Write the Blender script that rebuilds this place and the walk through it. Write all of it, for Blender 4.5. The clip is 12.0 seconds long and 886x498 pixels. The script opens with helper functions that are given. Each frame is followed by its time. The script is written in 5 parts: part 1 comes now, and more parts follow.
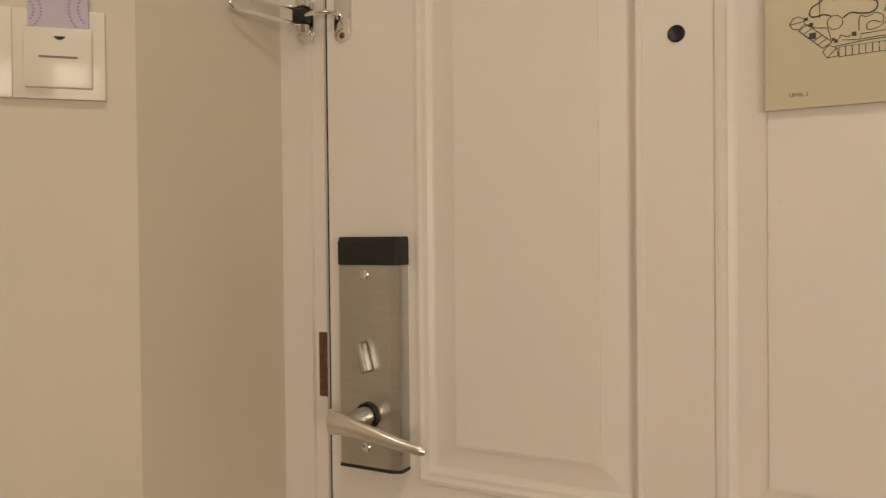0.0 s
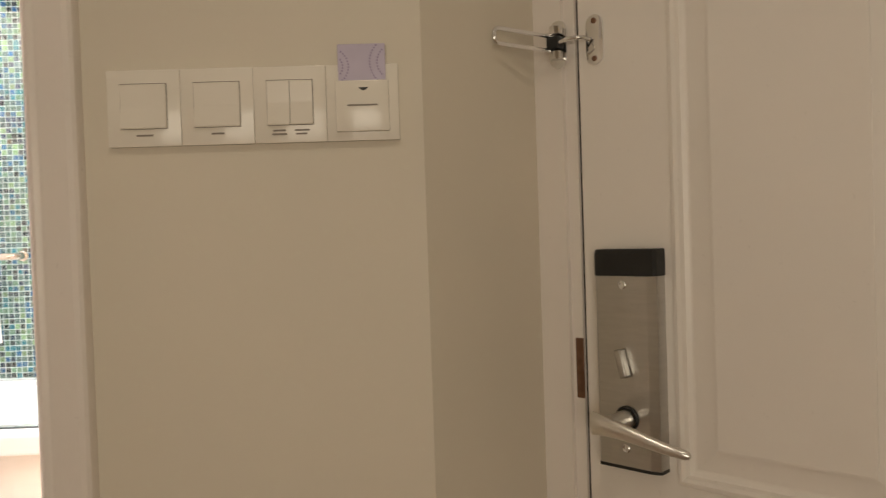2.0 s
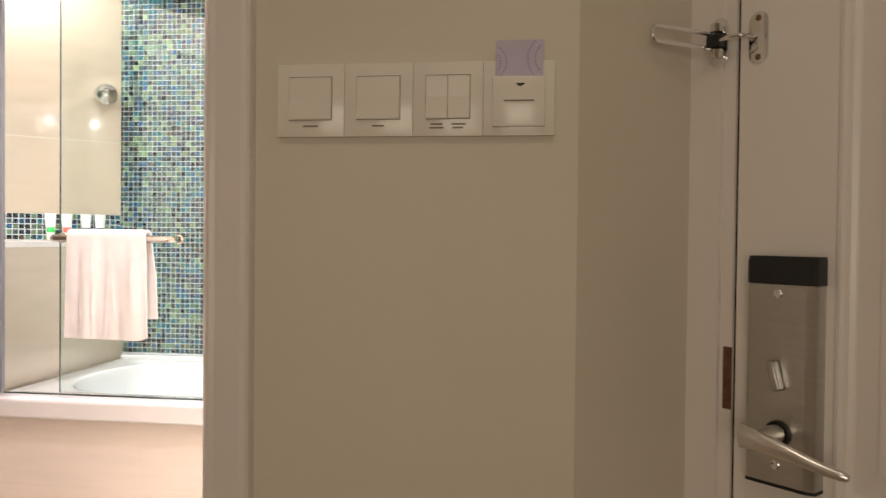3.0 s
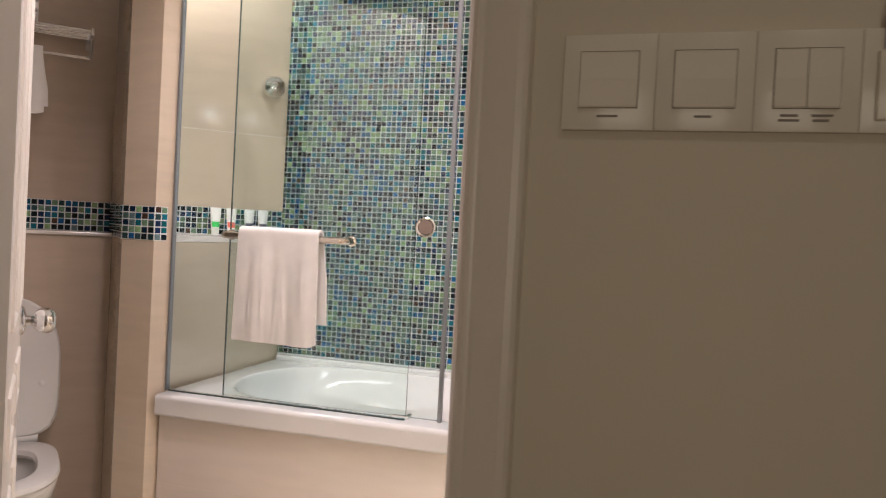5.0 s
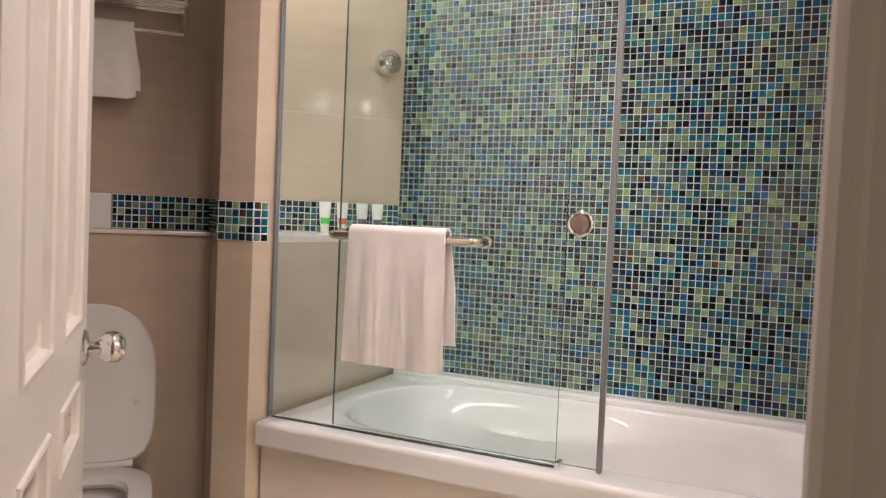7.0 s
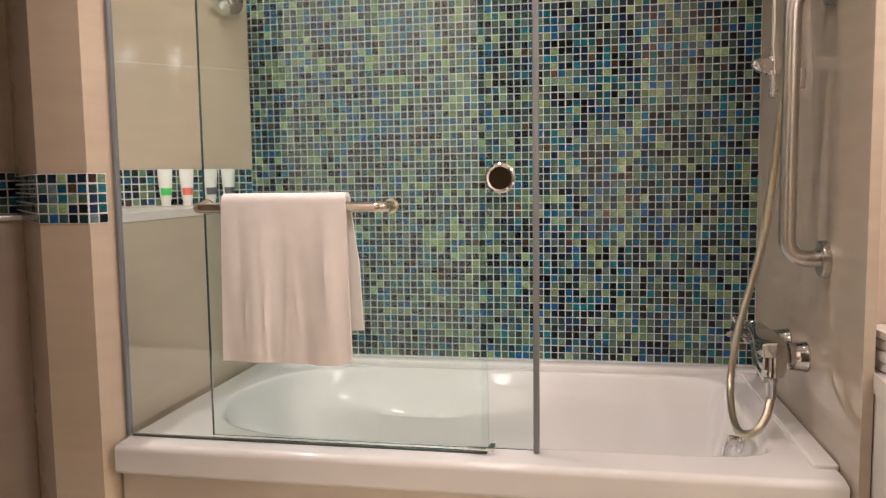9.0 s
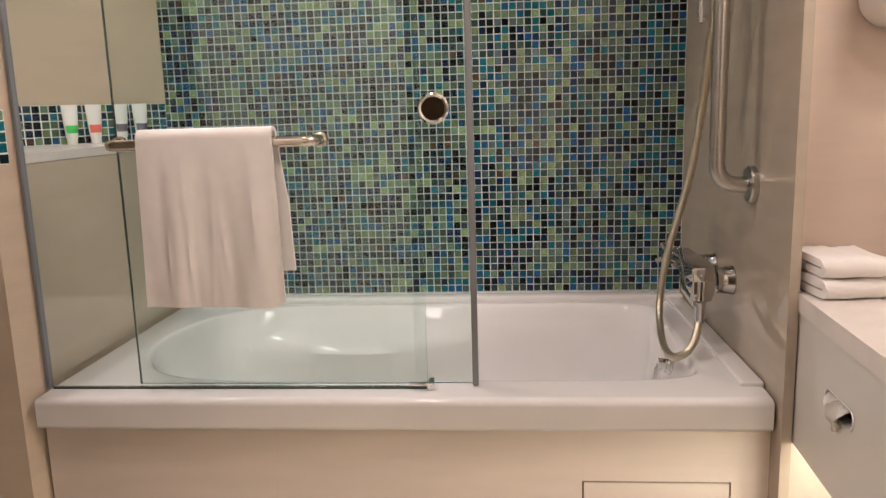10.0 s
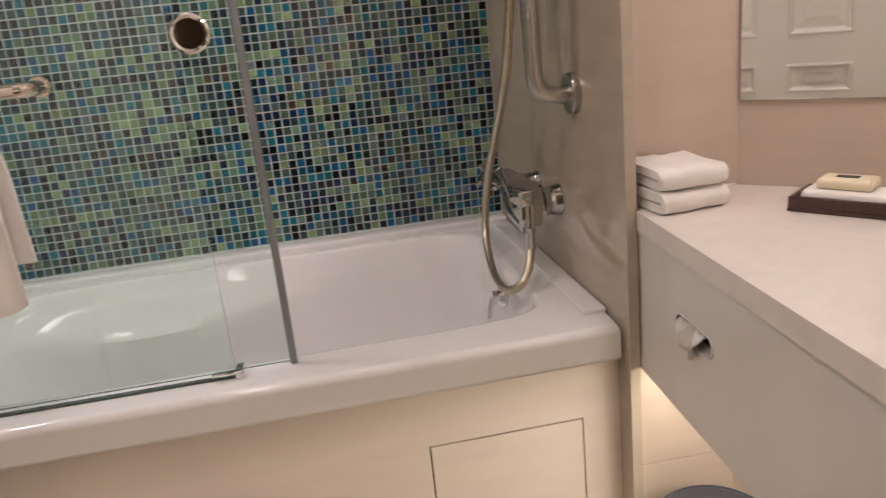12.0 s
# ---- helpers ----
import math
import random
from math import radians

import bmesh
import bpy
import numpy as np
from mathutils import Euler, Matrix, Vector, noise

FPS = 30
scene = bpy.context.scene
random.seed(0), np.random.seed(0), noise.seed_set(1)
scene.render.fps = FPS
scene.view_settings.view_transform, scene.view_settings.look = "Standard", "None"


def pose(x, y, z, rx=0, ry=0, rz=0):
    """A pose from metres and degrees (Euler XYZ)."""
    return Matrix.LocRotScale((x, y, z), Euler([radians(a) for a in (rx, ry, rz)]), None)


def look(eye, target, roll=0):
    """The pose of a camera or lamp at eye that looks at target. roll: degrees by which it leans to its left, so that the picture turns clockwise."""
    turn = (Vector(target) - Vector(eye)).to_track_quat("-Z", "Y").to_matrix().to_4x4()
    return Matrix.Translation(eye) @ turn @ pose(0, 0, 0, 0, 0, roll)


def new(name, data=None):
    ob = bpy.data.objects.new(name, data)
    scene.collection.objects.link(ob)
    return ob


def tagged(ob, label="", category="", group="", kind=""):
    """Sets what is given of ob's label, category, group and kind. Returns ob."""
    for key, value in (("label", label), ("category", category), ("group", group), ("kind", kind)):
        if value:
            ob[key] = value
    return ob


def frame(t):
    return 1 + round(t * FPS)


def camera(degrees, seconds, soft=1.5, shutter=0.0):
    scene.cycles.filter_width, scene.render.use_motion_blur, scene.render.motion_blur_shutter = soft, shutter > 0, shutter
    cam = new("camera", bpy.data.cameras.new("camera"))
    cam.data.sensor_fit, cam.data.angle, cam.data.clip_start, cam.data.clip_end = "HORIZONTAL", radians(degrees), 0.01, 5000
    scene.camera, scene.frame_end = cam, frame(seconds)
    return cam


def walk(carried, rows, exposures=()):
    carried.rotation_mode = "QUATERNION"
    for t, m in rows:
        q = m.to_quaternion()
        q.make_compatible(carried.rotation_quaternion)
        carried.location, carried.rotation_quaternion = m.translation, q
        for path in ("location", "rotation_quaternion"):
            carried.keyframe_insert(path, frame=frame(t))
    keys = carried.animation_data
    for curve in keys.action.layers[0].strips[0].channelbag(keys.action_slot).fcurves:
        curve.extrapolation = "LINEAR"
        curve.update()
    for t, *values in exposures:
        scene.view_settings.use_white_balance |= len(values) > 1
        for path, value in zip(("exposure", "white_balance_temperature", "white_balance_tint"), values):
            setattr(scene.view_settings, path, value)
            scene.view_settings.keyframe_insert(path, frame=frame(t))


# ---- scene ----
cam = camera(60.6, 12.0, soft=1.2, shutter=0.3)
PATH = [
    (0, (1.792, -2.041, 1.113), (2.363, -0.125, 1.083), -0.6),
    (0.5, (1.774, -2.054, 1.119), (2.237, -0.109, 1.072), -1.5),
    (1, (1.75, -2.072, 1.132), (2.07, -0.098, 1.072), -2.7),
    (1.5, (1.727, -2.087, 1.143), (1.913, -0.096, 1.087), -2.7),
    (2, (1.703, -2.099, 1.147), (1.758, -0.1, 1.102), -1.9),
    (2.5, (1.686, -2.11, 1.135), (1.585, -0.113, 1.105), -0.5),
    (3, (1.665, -2.109, 1.137), (1.41, -0.125, 1.103), 0.6),
    (3.5, (1.636, -2.088, 1.139), (1.276, -0.121, 1.114), 1.1),
    (3.7, (1.622, -2.077, 1.139), (1.225, -0.117, 1.109), 1.3),
    (5.3, (1.376, -1.875, 1.156), (0.8, 0.04, 1.115), 2.9),
    (5.5, (1.342, -1.849, 1.157), (0.762, 0.064, 1.112), 2.6),
    (6, (1.296, -1.785, 1.149), (0.654, 0.109, 1.101), 2.4),
    (6.5, (1.258, -1.661, 1.16), (0.465, 0.174, 1.089), 2.6),
    (6.7, (1.245, -1.607, 1.166), (0.398, 0.203, 1.091), 2.7),
    (8.3, (1.006, -1.412, 1.165), (0.47, 0.511, 1.045), -0.3),
    (8.5, (0.983, -1.4, 1.166), (0.513, 0.54, 1.034), -0.4),
    (9, (0.951, -1.37, 1.166), (0.589, 0.588, 0.986), -0.8),
    (9.5, (0.923, -1.344, 1.172), (0.669, 0.621, 0.899), -1.3),
    (10, (0.924, -1.337, 1.163), (0.762, 0.625, 0.806), -1.7),
    (10.5, (0.924, -1.296, 1.159), (0.813, 0.651, 0.716), -3.1),
    (11, (0.912, -1.232, 1.152), (0.861, 0.701, 0.64), -4.5),
    (11.5, (0.916, -1.159, 1.152), (0.999, 0.758, 0.587), -4.8),
    (12, (0.944, -1.107, 1.16), (1.244, 0.78, 0.571), -5.9),
]
walk(cam, [(t, look(eye, aim, roll)) for t, eye, aim, roll in PATH],
     [(0, 0.16, 6050, 11), (0.6, 0.11, 6050, 11), (1.0, -0.1, 6050, 11), (1.5, -0.2, 5950, 10), (2.0, -0.3, 5900, 10), (2.5, -0.45, 5950, 12), (3.7, -1.0, 5950, 13), (5.3, -1.57, 5900, 12), (6.5, -1.65, 6000, 12),
      (8.3, -1.66, 6350, 11), (9.0, -1.71, 6400, 12), (10, -1.91, 6350, 12), (12, -2.16, 6200, 11)])

# ---- light ----
world = bpy.data.worlds.new("world")
world.use_nodes = True
scene.world = world
world.node_tree.nodes["Background"].inputs[0].default_value = (0.05, 0.05, 0.05, 1)
world.node_tree.nodes["Background"].inputs[1].default_value = 0.0


def area_light(name, eye, target, size_x, size_y, watts, colour):
    data = bpy.data.lights.new(name, "AREA")
    data.shape, data.size, data.size_y, data.energy, data.color = "RECTANGLE", size_x, size_y, watts, colour
    ob = new(name, data)
    ob.matrix_world = look(eye, target)
    return ob


def downlight(name, x, y, z, watts, colour, cone=110, radius=0.045, blend=0.6):
    data = bpy.data.lights.new(name, "SPOT")
    data.energy, data.color, data.spot_size, data.spot_blend, data.shadow_soft_size = watts, colour, radians(cone), blend, radius
    ob = new(name, data)
    ob.location = (x, y, z)
    return ob


WARM = (1.0, 0.84, 0.615)
COOL = (1.0, 0.89, 0.83)
PINK = (1.0, 0.81, 0.76)
area_light("bedroom_light", (1.6, -4.35, 1.15), (1.7, -1.2, 1.2), 1.4, 1.0, 24, WARM)
downlight("entry_downlight", 1.75, -2.2, 2.36, 14, WARM, 140, 0.06)
downlight("alcove_downlight", -0.215, 0.43, 2.36, 100, COOL, 130, 0.03)
downlight("tub_downlight", 0.55, 0.32, 2.36, 25, COOL, 120, 0.04)
downlight("tub_downlight", 1.08, 0.36, 2.36, 12, COOL, 120, 0.04)
downlight("bath_downlight", 0.60, -0.64, 2.36, 92, PINK, 130, 0.05, 0.7)


# ---- materials ----
def material(name, colour, rough=0.5, metal=0.0, vary=0.06, scale=6.0, bump=0.0, bump_scale=120.0, coat=0.0, spec=0.5, stretch=(1, 1, 1)):
    m = bpy.data.materials.new(name)
    m.use_nodes = True
    nt = m.node_tree
    b = nt.nodes["Principled BSDF"]
    b.inputs["Roughness"].default_value = rough
    b.inputs["Metallic"].default_value = metal
    b.inputs["Coat Weight"].default_value = coat
    b.inputs["Specular IOR Level"].default_value = spec
    co = nt.nodes.new("ShaderNodeTexCoord")
    mp = nt.nodes.new("ShaderNodeMapping")
    mp.inputs["Scale"].default_value = stretch
    nt.links.new(co.outputs["Object"], mp.inputs["Vector"])
    big = nt.nodes.new("ShaderNodeTexNoise")
    big.inputs["Scale"].default_value, big.inputs["Detail"].default_value = scale, 5
    nt.links.new(mp.outputs[0], big.inputs["Vector"])
    ramp = nt.nodes.new("ShaderNodeValToRGB")
    ramp.color_ramp.elements[0].position, ramp.color_ramp.elements[1].position = 0.3, 0.7
    ramp.color_ramp.elements[0].color = tuple(c * (1 - vary) for c in colour) + (1,)
    ramp.color_ramp.elements[1].color = tuple(min(1, c * (1 + vary)) for c in colour) + (1,)
    nt.links.new(big.outputs["Fac"], ramp.inputs[0])
    nt.links.new(ramp.outputs[0], b.inputs["Base Color"])
    fine = nt.nodes.new("ShaderNodeTexNoise")
    fine.inputs["Scale"].default_value, fine.inputs["Detail"].default_value = bump_scale, 4
    nt.links.new(mp.outputs[0], fine.inputs["Vector"])
    rr = nt.nodes.new("ShaderNodeMapRange")
    rr.inputs["To Min"].default_value, rr.inputs["To Max"].default_value = max(0.02, rough * 0.8), min(1, rough * 1.2)
    nt.links.new(fine.outputs["Fac"], rr.inputs["Value"])
    nt.links.new(rr.outputs[0], b.inputs["Roughness"])
    if bump:
        bp = nt.nodes.new("ShaderNodeBump")
        bp.inputs["Strength"].default_value, bp.inputs["Distance"].default_value = bump, 0.002
        nt.links.new(fine.outputs["Fac"], bp.inputs["Height"])
        nt.links.new(bp.outputs[0], b.inputs["Normal"])
    return m


def mosaic_material(name, colour, source):
    m = bpy.data.materials.new(name)
    m.use_nodes = True
    nt = m.node_tree
    b = nt.nodes["Principled BSDF"]
    b.inputs["Roughness"].default_value = 0.07
    b.inputs["Specular IOR Level"].default_value = 0.32
    info = nt.nodes.new("ShaderNodeObjectInfo" if source == "object" else "ShaderNodeNewGeometry")
    value = info.outputs["Random" if source == "object" else "Random Per Island"]
    hsv = nt.nodes.new("ShaderNodeHueSaturation")
    hsv.inputs["Color"].default_value = colour + (1,)
    for socket, lo, hi in (("Value", 0.62, 1.38), ("Hue", 0.485, 0.515)):
        r = nt.nodes.new("ShaderNodeMapRange")
        r.inputs["To Min"].default_value, r.inputs["To Max"].default_value = lo, hi
        nt.links.new(value, r.inputs["Value"])
        nt.links.new(r.outputs[0], hsv.inputs[socket])
    co = nt.nodes.new("ShaderNodeTexCoord")
    n = nt.nodes.new("ShaderNodeTexNoise")
    n.inputs["Scale"].default_value, n.inputs["Detail"].default_value = 160, 3
    nt.links.new(co.outputs["Object"], n.inputs["Vector"])
    mix = nt.nodes.new("ShaderNodeMix")
    mix.data_type, mix.blend_type = "RGBA", "OVERLAY"
    mix.inputs[0].default_value = 0.75
    nt.links.new(hsv.outputs[0], mix.inputs[6])
    nt.links.new(n.outputs["Fac"], mix.inputs[7])
    nt.links.new(mix.outputs[2], b.inputs["Base Color"])
    return m


def glass_material(name, colour):
    m = bpy.data.materials.new(name)
    m.use_nodes = True
    b = m.node_tree.nodes["Principled BSDF"]
    b.inputs["Base Color"].default_value = colour + (1,)
    b.inputs["Transmission Weight"].default_value = 1.0
    b.inputs["Roughness"].default_value = 0.0
    b.inputs["IOR"].default_value = 1.46
    return m


def glow_material(name, colour, strength):
    m = bpy.data.materials.new(name)
    m.use_nodes = True
    b = m.node_tree.nodes["Principled BSDF"]
    b.inputs["Emission Color"].default_value = colour + (1,)
    b.inputs["Emission Strength"].default_value = strength
    return m


CREAM = material("cream_wall_paint", (0.70, 0.64, 0.53), 0.55, vary=0.03, scale=2.5, bump=0.05, bump_scale=200)
CEIL = material("ceiling_paint", (0.80, 0.77, 0.72), 0.7, vary=0.02)
DOORW = material("white_satin_paint", (0.84, 0.79, 0.73), 0.30, vary=0.025, scale=3)
TRIM = material("white_gloss_trim", (0.82, 0.76, 0.70), 0.30, vary=0.02, scale=4)
TILE = material("beige_porcelain", (0.62, 0.52, 0.40), 0.045, spec=0.8, vary=0.05, scale=5, stretch=(1, 1, 6), bump=0.012, bump_scale=40)
TILEP = material("beige_porcelain_plain", (0.57, 0.465, 0.385), 0.22, vary=0.04, scale=7, stretch=(1, 1, 5))
TILEB = material("brown_beige_porcelain", (0.54, 0.44, 0.345), 0.2, vary=0.05, scale=6, stretch=(1, 1, 5))
APRON = material("pale_beige_porcelain", (0.81, 0.715, 0.635), 0.2, vary=0.03, scale=5, stretch=(1, 1, 6))
TILEG = material("grey_beige_gloss_tile", (0.455, 0.388, 0.31), 0.03, spec=0.75, vary=0.05, scale=5, stretch=(1, 1, 6))
GROUT = material("pale_grout", (0.80, 0.83, 0.82), 0.8, vary=0.06, scale=40, bump=0.3)
STONE = material("white_stone", (0.79, 0.735, 0.68), 0.18, vary=0.03, scale=30)
FLOORM = material("floor_porcelain", (0.55, 0.47, 0.37), 0.25, vary=0.06, scale=5)
CARPET = material("carpet", (0.25, 0.18, 0.12), 0.95, vary=0.2, scale=60, bump=0.6)
ACRYL = material("white_acrylic", (0.84, 0.825, 0.81), 0.10, vary=0.015, scale=3, coat=0.4)
CERAM = material("white_ceramic", (0.82, 0.80, 0.77), 0.10, vary=0.01, coat=0.4)
SEATM = material("white_seat_plastic", (0.78, 0.76, 0.73), 0.2, vary=0.01)
CHROME = material("chrome", (0.82, 0.82, 0.83), 0.05, 1.0, vary=0.02)
# mixer's chrome, its base colour darkened to imitate dark reflections
DIMCHROME = material("chrome_with_dark_reflections", (0.50, 0.49, 0.475), 0.07, 1.0, vary=0.04)
STEEL = material("brushed_steel", (0.52, 0.505, 0.475), 0.30, 1.0, vary=0.05, scale=20, stretch=(1, 1, 8), bump=0.02, bump_scale=160)
NICKEL = material("satin_nickel", (0.76, 0.74, 0.70), 0.30, 1.0, vary=0.06, scale=20)
TINTED = material("warm_tinted_chrome", (0.72, 0.67, 0.60), 0.07, 1.0, vary=0.05, scale=20)
BRONZE = material("aged_hinge_steel", (0.24, 0.14, 0.095), 0.4, 1.0, vary=0.3, scale=40, bump=0.2)
HOSE = material("brass_tinted_hose", (0.60, 0.54, 0.42), 0.36, 1.0, vary=0.05, scale=60, bump=0.12, bump_scale=900)
# chrome of the pull cup with the dark room's reflection in its colour
DARKREFLECT = material("dark_reflection_metal", (0.30, 0.25, 0.22), 0.06, 1.0, vary=0.1)
BLACK = material("black_plastic", (0.012, 0.012, 0.012), 0.45, vary=0.2, scale=40, bump=0.1)
# near-black colour that stands in for the shade inside gaps and slots
GAPSHADE = material("painted_gap_shade", (0.02, 0.015, 0.012), 0.9)
SEAL = material("grey_silicone_seal", (0.22, 0.23, 0.24), 0.3, vary=0.05)
PLASTIC = material("ivory_switch_plastic", (0.83, 0.78, 0.69), 0.2, vary=0.015, coat=0.08)
LILAC = material("lilac_card", (0.55, 0.49, 0.62), 0.35, vary=0.05, scale=30)
LILAC2 = material("violet_print", (0.33, 0.27, 0.43), 0.4)
# grey of the captions, also the painted shade round the rockers
PRINTSHADE = material("grey_print_and_shade", (0.25, 0.21, 0.17), 0.5)
CLOTH = material("white_terry", (0.88, 0.845, 0.81), 0.95, vary=0.03, scale=25, bump=0.3, bump_scale=1500)
PAPER = material("map_paper", (0.62, 0.56, 0.40), 0.5, vary=0.04, scale=5)
INK = material("map_ink", (0.06, 0.055, 0.05), 0.6)
TISSUE = material("tissue_paper", (0.86, 0.84, 0.80), 0.9, vary=0.03, bump=0.3)
CABIN = material("white_lacquer", (0.70, 0.68, 0.64), 0.22, vary=0.02)
WENGE = material("dark_wood", (0.055, 0.022, 0.016), 0.35, vary=0.3, scale=14, stretch=(1, 12, 1))
SOAP = material("cream_soap_wrap", (0.80, 0.72, 0.52), 0.4, vary=0.03)
TUBEW = material("white_tube_plastic", (0.86, 0.86, 0.82), 0.3, vary=0.01)
GREEN = material("green_label", (0.05, 0.62, 0.12), 0.4)
CORAL = material("coral_label", (0.80, 0.16, 0.12), 0.4)
SLATE = material("slate_label", (0.13, 0.13, 0.17), 0.4)
BIN = material("grey_bin_plastic", (0.07, 0.07, 0.085), 0.5, vary=0.1)
# tone, share in a dark patch, share in a green patch
TONES = (("black", (0.006, 0.013, 0.016), 23, 11), ("navy", (0.008, 0.024, 0.060), 14, 8), ("blue", (0.011, 0.095, 0.210), 11, 8), ("teal", (0.012, 0.145, 0.190), 12, 10),
         ("slate", (0.026, 0.064, 0.068), 14, 15), ("grey_green", (0.068, 0.125, 0.105), 8, 16), ("sage", (0.130, 0.220, 0.135), 7, 16), ("lime", (0.225, 0.325, 0.160), 6, 11),
         ("mist", (0.105, 0.165, 0.170), 3, 8), ("copper", (0.085, 0.052, 0.034), 2, 0.3))
MOSA = [mosaic_material("glass_piece_" + n, c, "object") for n, c, a, b in TONES]
MOSB = [mosaic_material("glass_field_" + n, c, "island") for n, c, a, b in TONES]
GLASS = glass_material("clear_green_glass", (0.91, 0.98, 0.965))
EDGE = material("dark_green_glass_edge", (0.060, 0.080, 0.070), 0.15)
MIRROR = material("mirror_silver", (0.90, 0.92, 0.90), 0.02, 1.0, vary=0.0)
LED = glow_material("warm_led_strip", (1.0, 0.89, 0.72), 300.0)
BULB = glow_material("lit_opal_bulb", (1.0, 0.86, 0.79), 950.0)


# ---- mesh helpers ----
def part(name, bm, mat, parent=None, label="", smooth=False):
    me = bpy.data.meshes.new(name)
    bmesh.ops.recalc_face_normals(bm, faces=bm.faces)
    bm.to_mesh(me)
    bm.free()
    me.materials.append(mat)
    if smooth:
        for p in me.polygons:
            p.use_smooth = True
        me.set_sharp_from_angle(angle=radians(40))
    ob = new(name, me)
    if parent is not None:
        ob.parent = parent
        ob.matrix_parent_inverse = ORIGIN.get(parent.name, Matrix()).inverted()
    if label:
        ob["label"] = label
    return ob


ORIGIN = {}


def thing(name, at, label, category, group="", kind=""):
    ob = new(name)
    ob.empty_display_size = 0.05
    ob.location = at
    ORIGIN[ob.name] = Matrix.Translation(at)
    return tagged(ob, label, category, group, kind)


def structure(name, bm, mat, label, category="wall"):
    return tagged(part(name, bm, mat), label, category, kind="structure")


def box(bm, x0, x1, y0, y1, z0, z1, bevel=0.0, seg=2, m=None):
    g = bmesh.new()
    bmesh.ops.create_cube(g, size=1)
    for v in g.verts:
        v.co = ((x0 + x1) / 2 + v.co.x * (x1 - x0), (y0 + y1) / 2 + v.co.y * (y1 - y0), (z0 + z1) / 2 + v.co.z * (z1 - z0))
    if bevel:
        bmesh.ops.bevel(g, geom=g.edges[:], offset=bevel, segments=seg, profile=0.5, affect="EDGES")
    add(bm, g, m)
    return bm


def add(bm, g, m=None):
    if m is not None:
        bmesh.ops.transform(g, matrix=m, verts=g.verts[:])
    made = [bm.verts.new(v.co) for v in g.verts]
    g.verts.index_update()
    for f in g.faces:
        try:
            bm.faces.new([made[v.index] for v in f.verts])
        except ValueError:
            pass
    g.free()
    return bm


def prism(bm, outline, z0, z1):
    low = [bm.verts.new((x, y, z0)) for x, y in outline]
    top = [bm.verts.new((x, y, z1)) for x, y in outline]
    bm.faces.new(low[::-1])
    bm.faces.new(top)
    for i in range(len(outline)):
        j = (i + 1) % len(outline)
        bm.faces.new((low[i], low[j], top[j], top[i]))
    return bm


def rings(bm, loops, close_ends=True, wrap=True):
    made = [[bm.verts.new(p) for p in loop] for loop in loops]
    n = len(made[0])
    for a, b in zip(made, made[1:]):
        for i in range(n if wrap else n - 1):
            j = (i + 1) % n
            bm.faces.new((a[i], a[j], b[j], b[i]))
    if close_ends:
        bm.faces.new(made[0][::-1])
        bm.faces.new(made[-1])
    return bm


def lathe(bm, profile, m, n=24):
    return rings(bm, [[m @ Vector((r * math.cos(2 * math.pi * i / n), r * math.sin(2 * math.pi * i / n), h)) for i in range(n)] for r, h in profile])


def aim(p, d):
    """Local z along d, origin at p."""
    return Matrix.Translation(p) @ Vector(d).to_track_quat("Z", "Y").to_matrix().to_4x4()


def tube(bm, pts, r, n=12):
    pts = [Vector(p) for p in pts]
    loops, side = [], None
    for i, p in enumerate(pts):
        d = (pts[min(i + 1, len(pts) - 1)] - pts[max(i - 1, 0)]).normalized()
        if side is None:
            side = d.orthogonal().normalized()
        side = (side - d * side.dot(d)).normalized()
        up = d.cross(side)
        loops.append([p + r * (math.cos(2 * math.pi * k / n) * side + math.sin(2 * math.pi * k / n) * up) for k in range(n)])
    return rings(bm, loops)


def curve(pts, steps=10):
    """A smooth line through the points."""
    pts = [Vector(p) for p in pts]
    q = [2 * pts[0] - pts[1]] + pts + [2 * pts[-1] - pts[-2]]
    out = []
    for i in range(1, len(q) - 2):
        a, b, c, d = q[i - 1:i + 3]
        for k in range(steps):
            t = k / steps
            out.append(0.5 * (2 * b + (c - a) * t + (2 * a - 5 * b + 4 * c - d) * t * t + (3 * b - a - 3 * c + d) * t ** 3))
    return out + [pts[-1]]


def rounded(pts, radius, steps=6):
    """A polyline with its corners rounded."""
    pts = [Vector(p) for p in pts]
    out = [pts[0]]
    for a, b, c in zip(pts, pts[1:], pts[2:]):
        u, w = (a - b).normalized(), (c - b).normalized()
        p, s = b + u * radius, b + w * radius
        for k in range(steps + 1):
            t = k / steps
            out.append(p.lerp(b, t).lerp(b.lerp(s, t), t))
    return out + [pts[-1]]


def stadium(w, h, n=10):
    """Outline of an upright lozenge with round ends."""
    r = w / 2
    out = [(r * math.cos(a), h / 2 - r + r * math.sin(a)) for a in np.linspace(0, math.pi, n)]
    return out + [(-x, -y) for x, y in out]


def plate(bm, outline, thick, m, bevel=0.0):
    g = bmesh.new()
    prism(g, outline, 0, thick)
    if bevel:
        top = [e for e in g.edges if all(v.co.z > thick * 0.9 for v in e.verts)]
        bmesh.ops.bevel(g, geom=top, offset=bevel, segments=2, profile=0.5, affect="EDGES")
    return add(bm, g, m)


def face_frame(p, right, up):
    """Local x to the right and y up on a face at p, z out of it."""
    r, u = Vector(right).normalized(), Vector(up).normalized()
    o = r.cross(u)
    return Matrix(((r.x, u.x, o.x, p[0]), (r.y, u.y, o.y, p[1]), (r.z, u.z, o.z, p[2]), (0, 0, 0, 1)))


Z0, CEILING = 0.0, 2.40
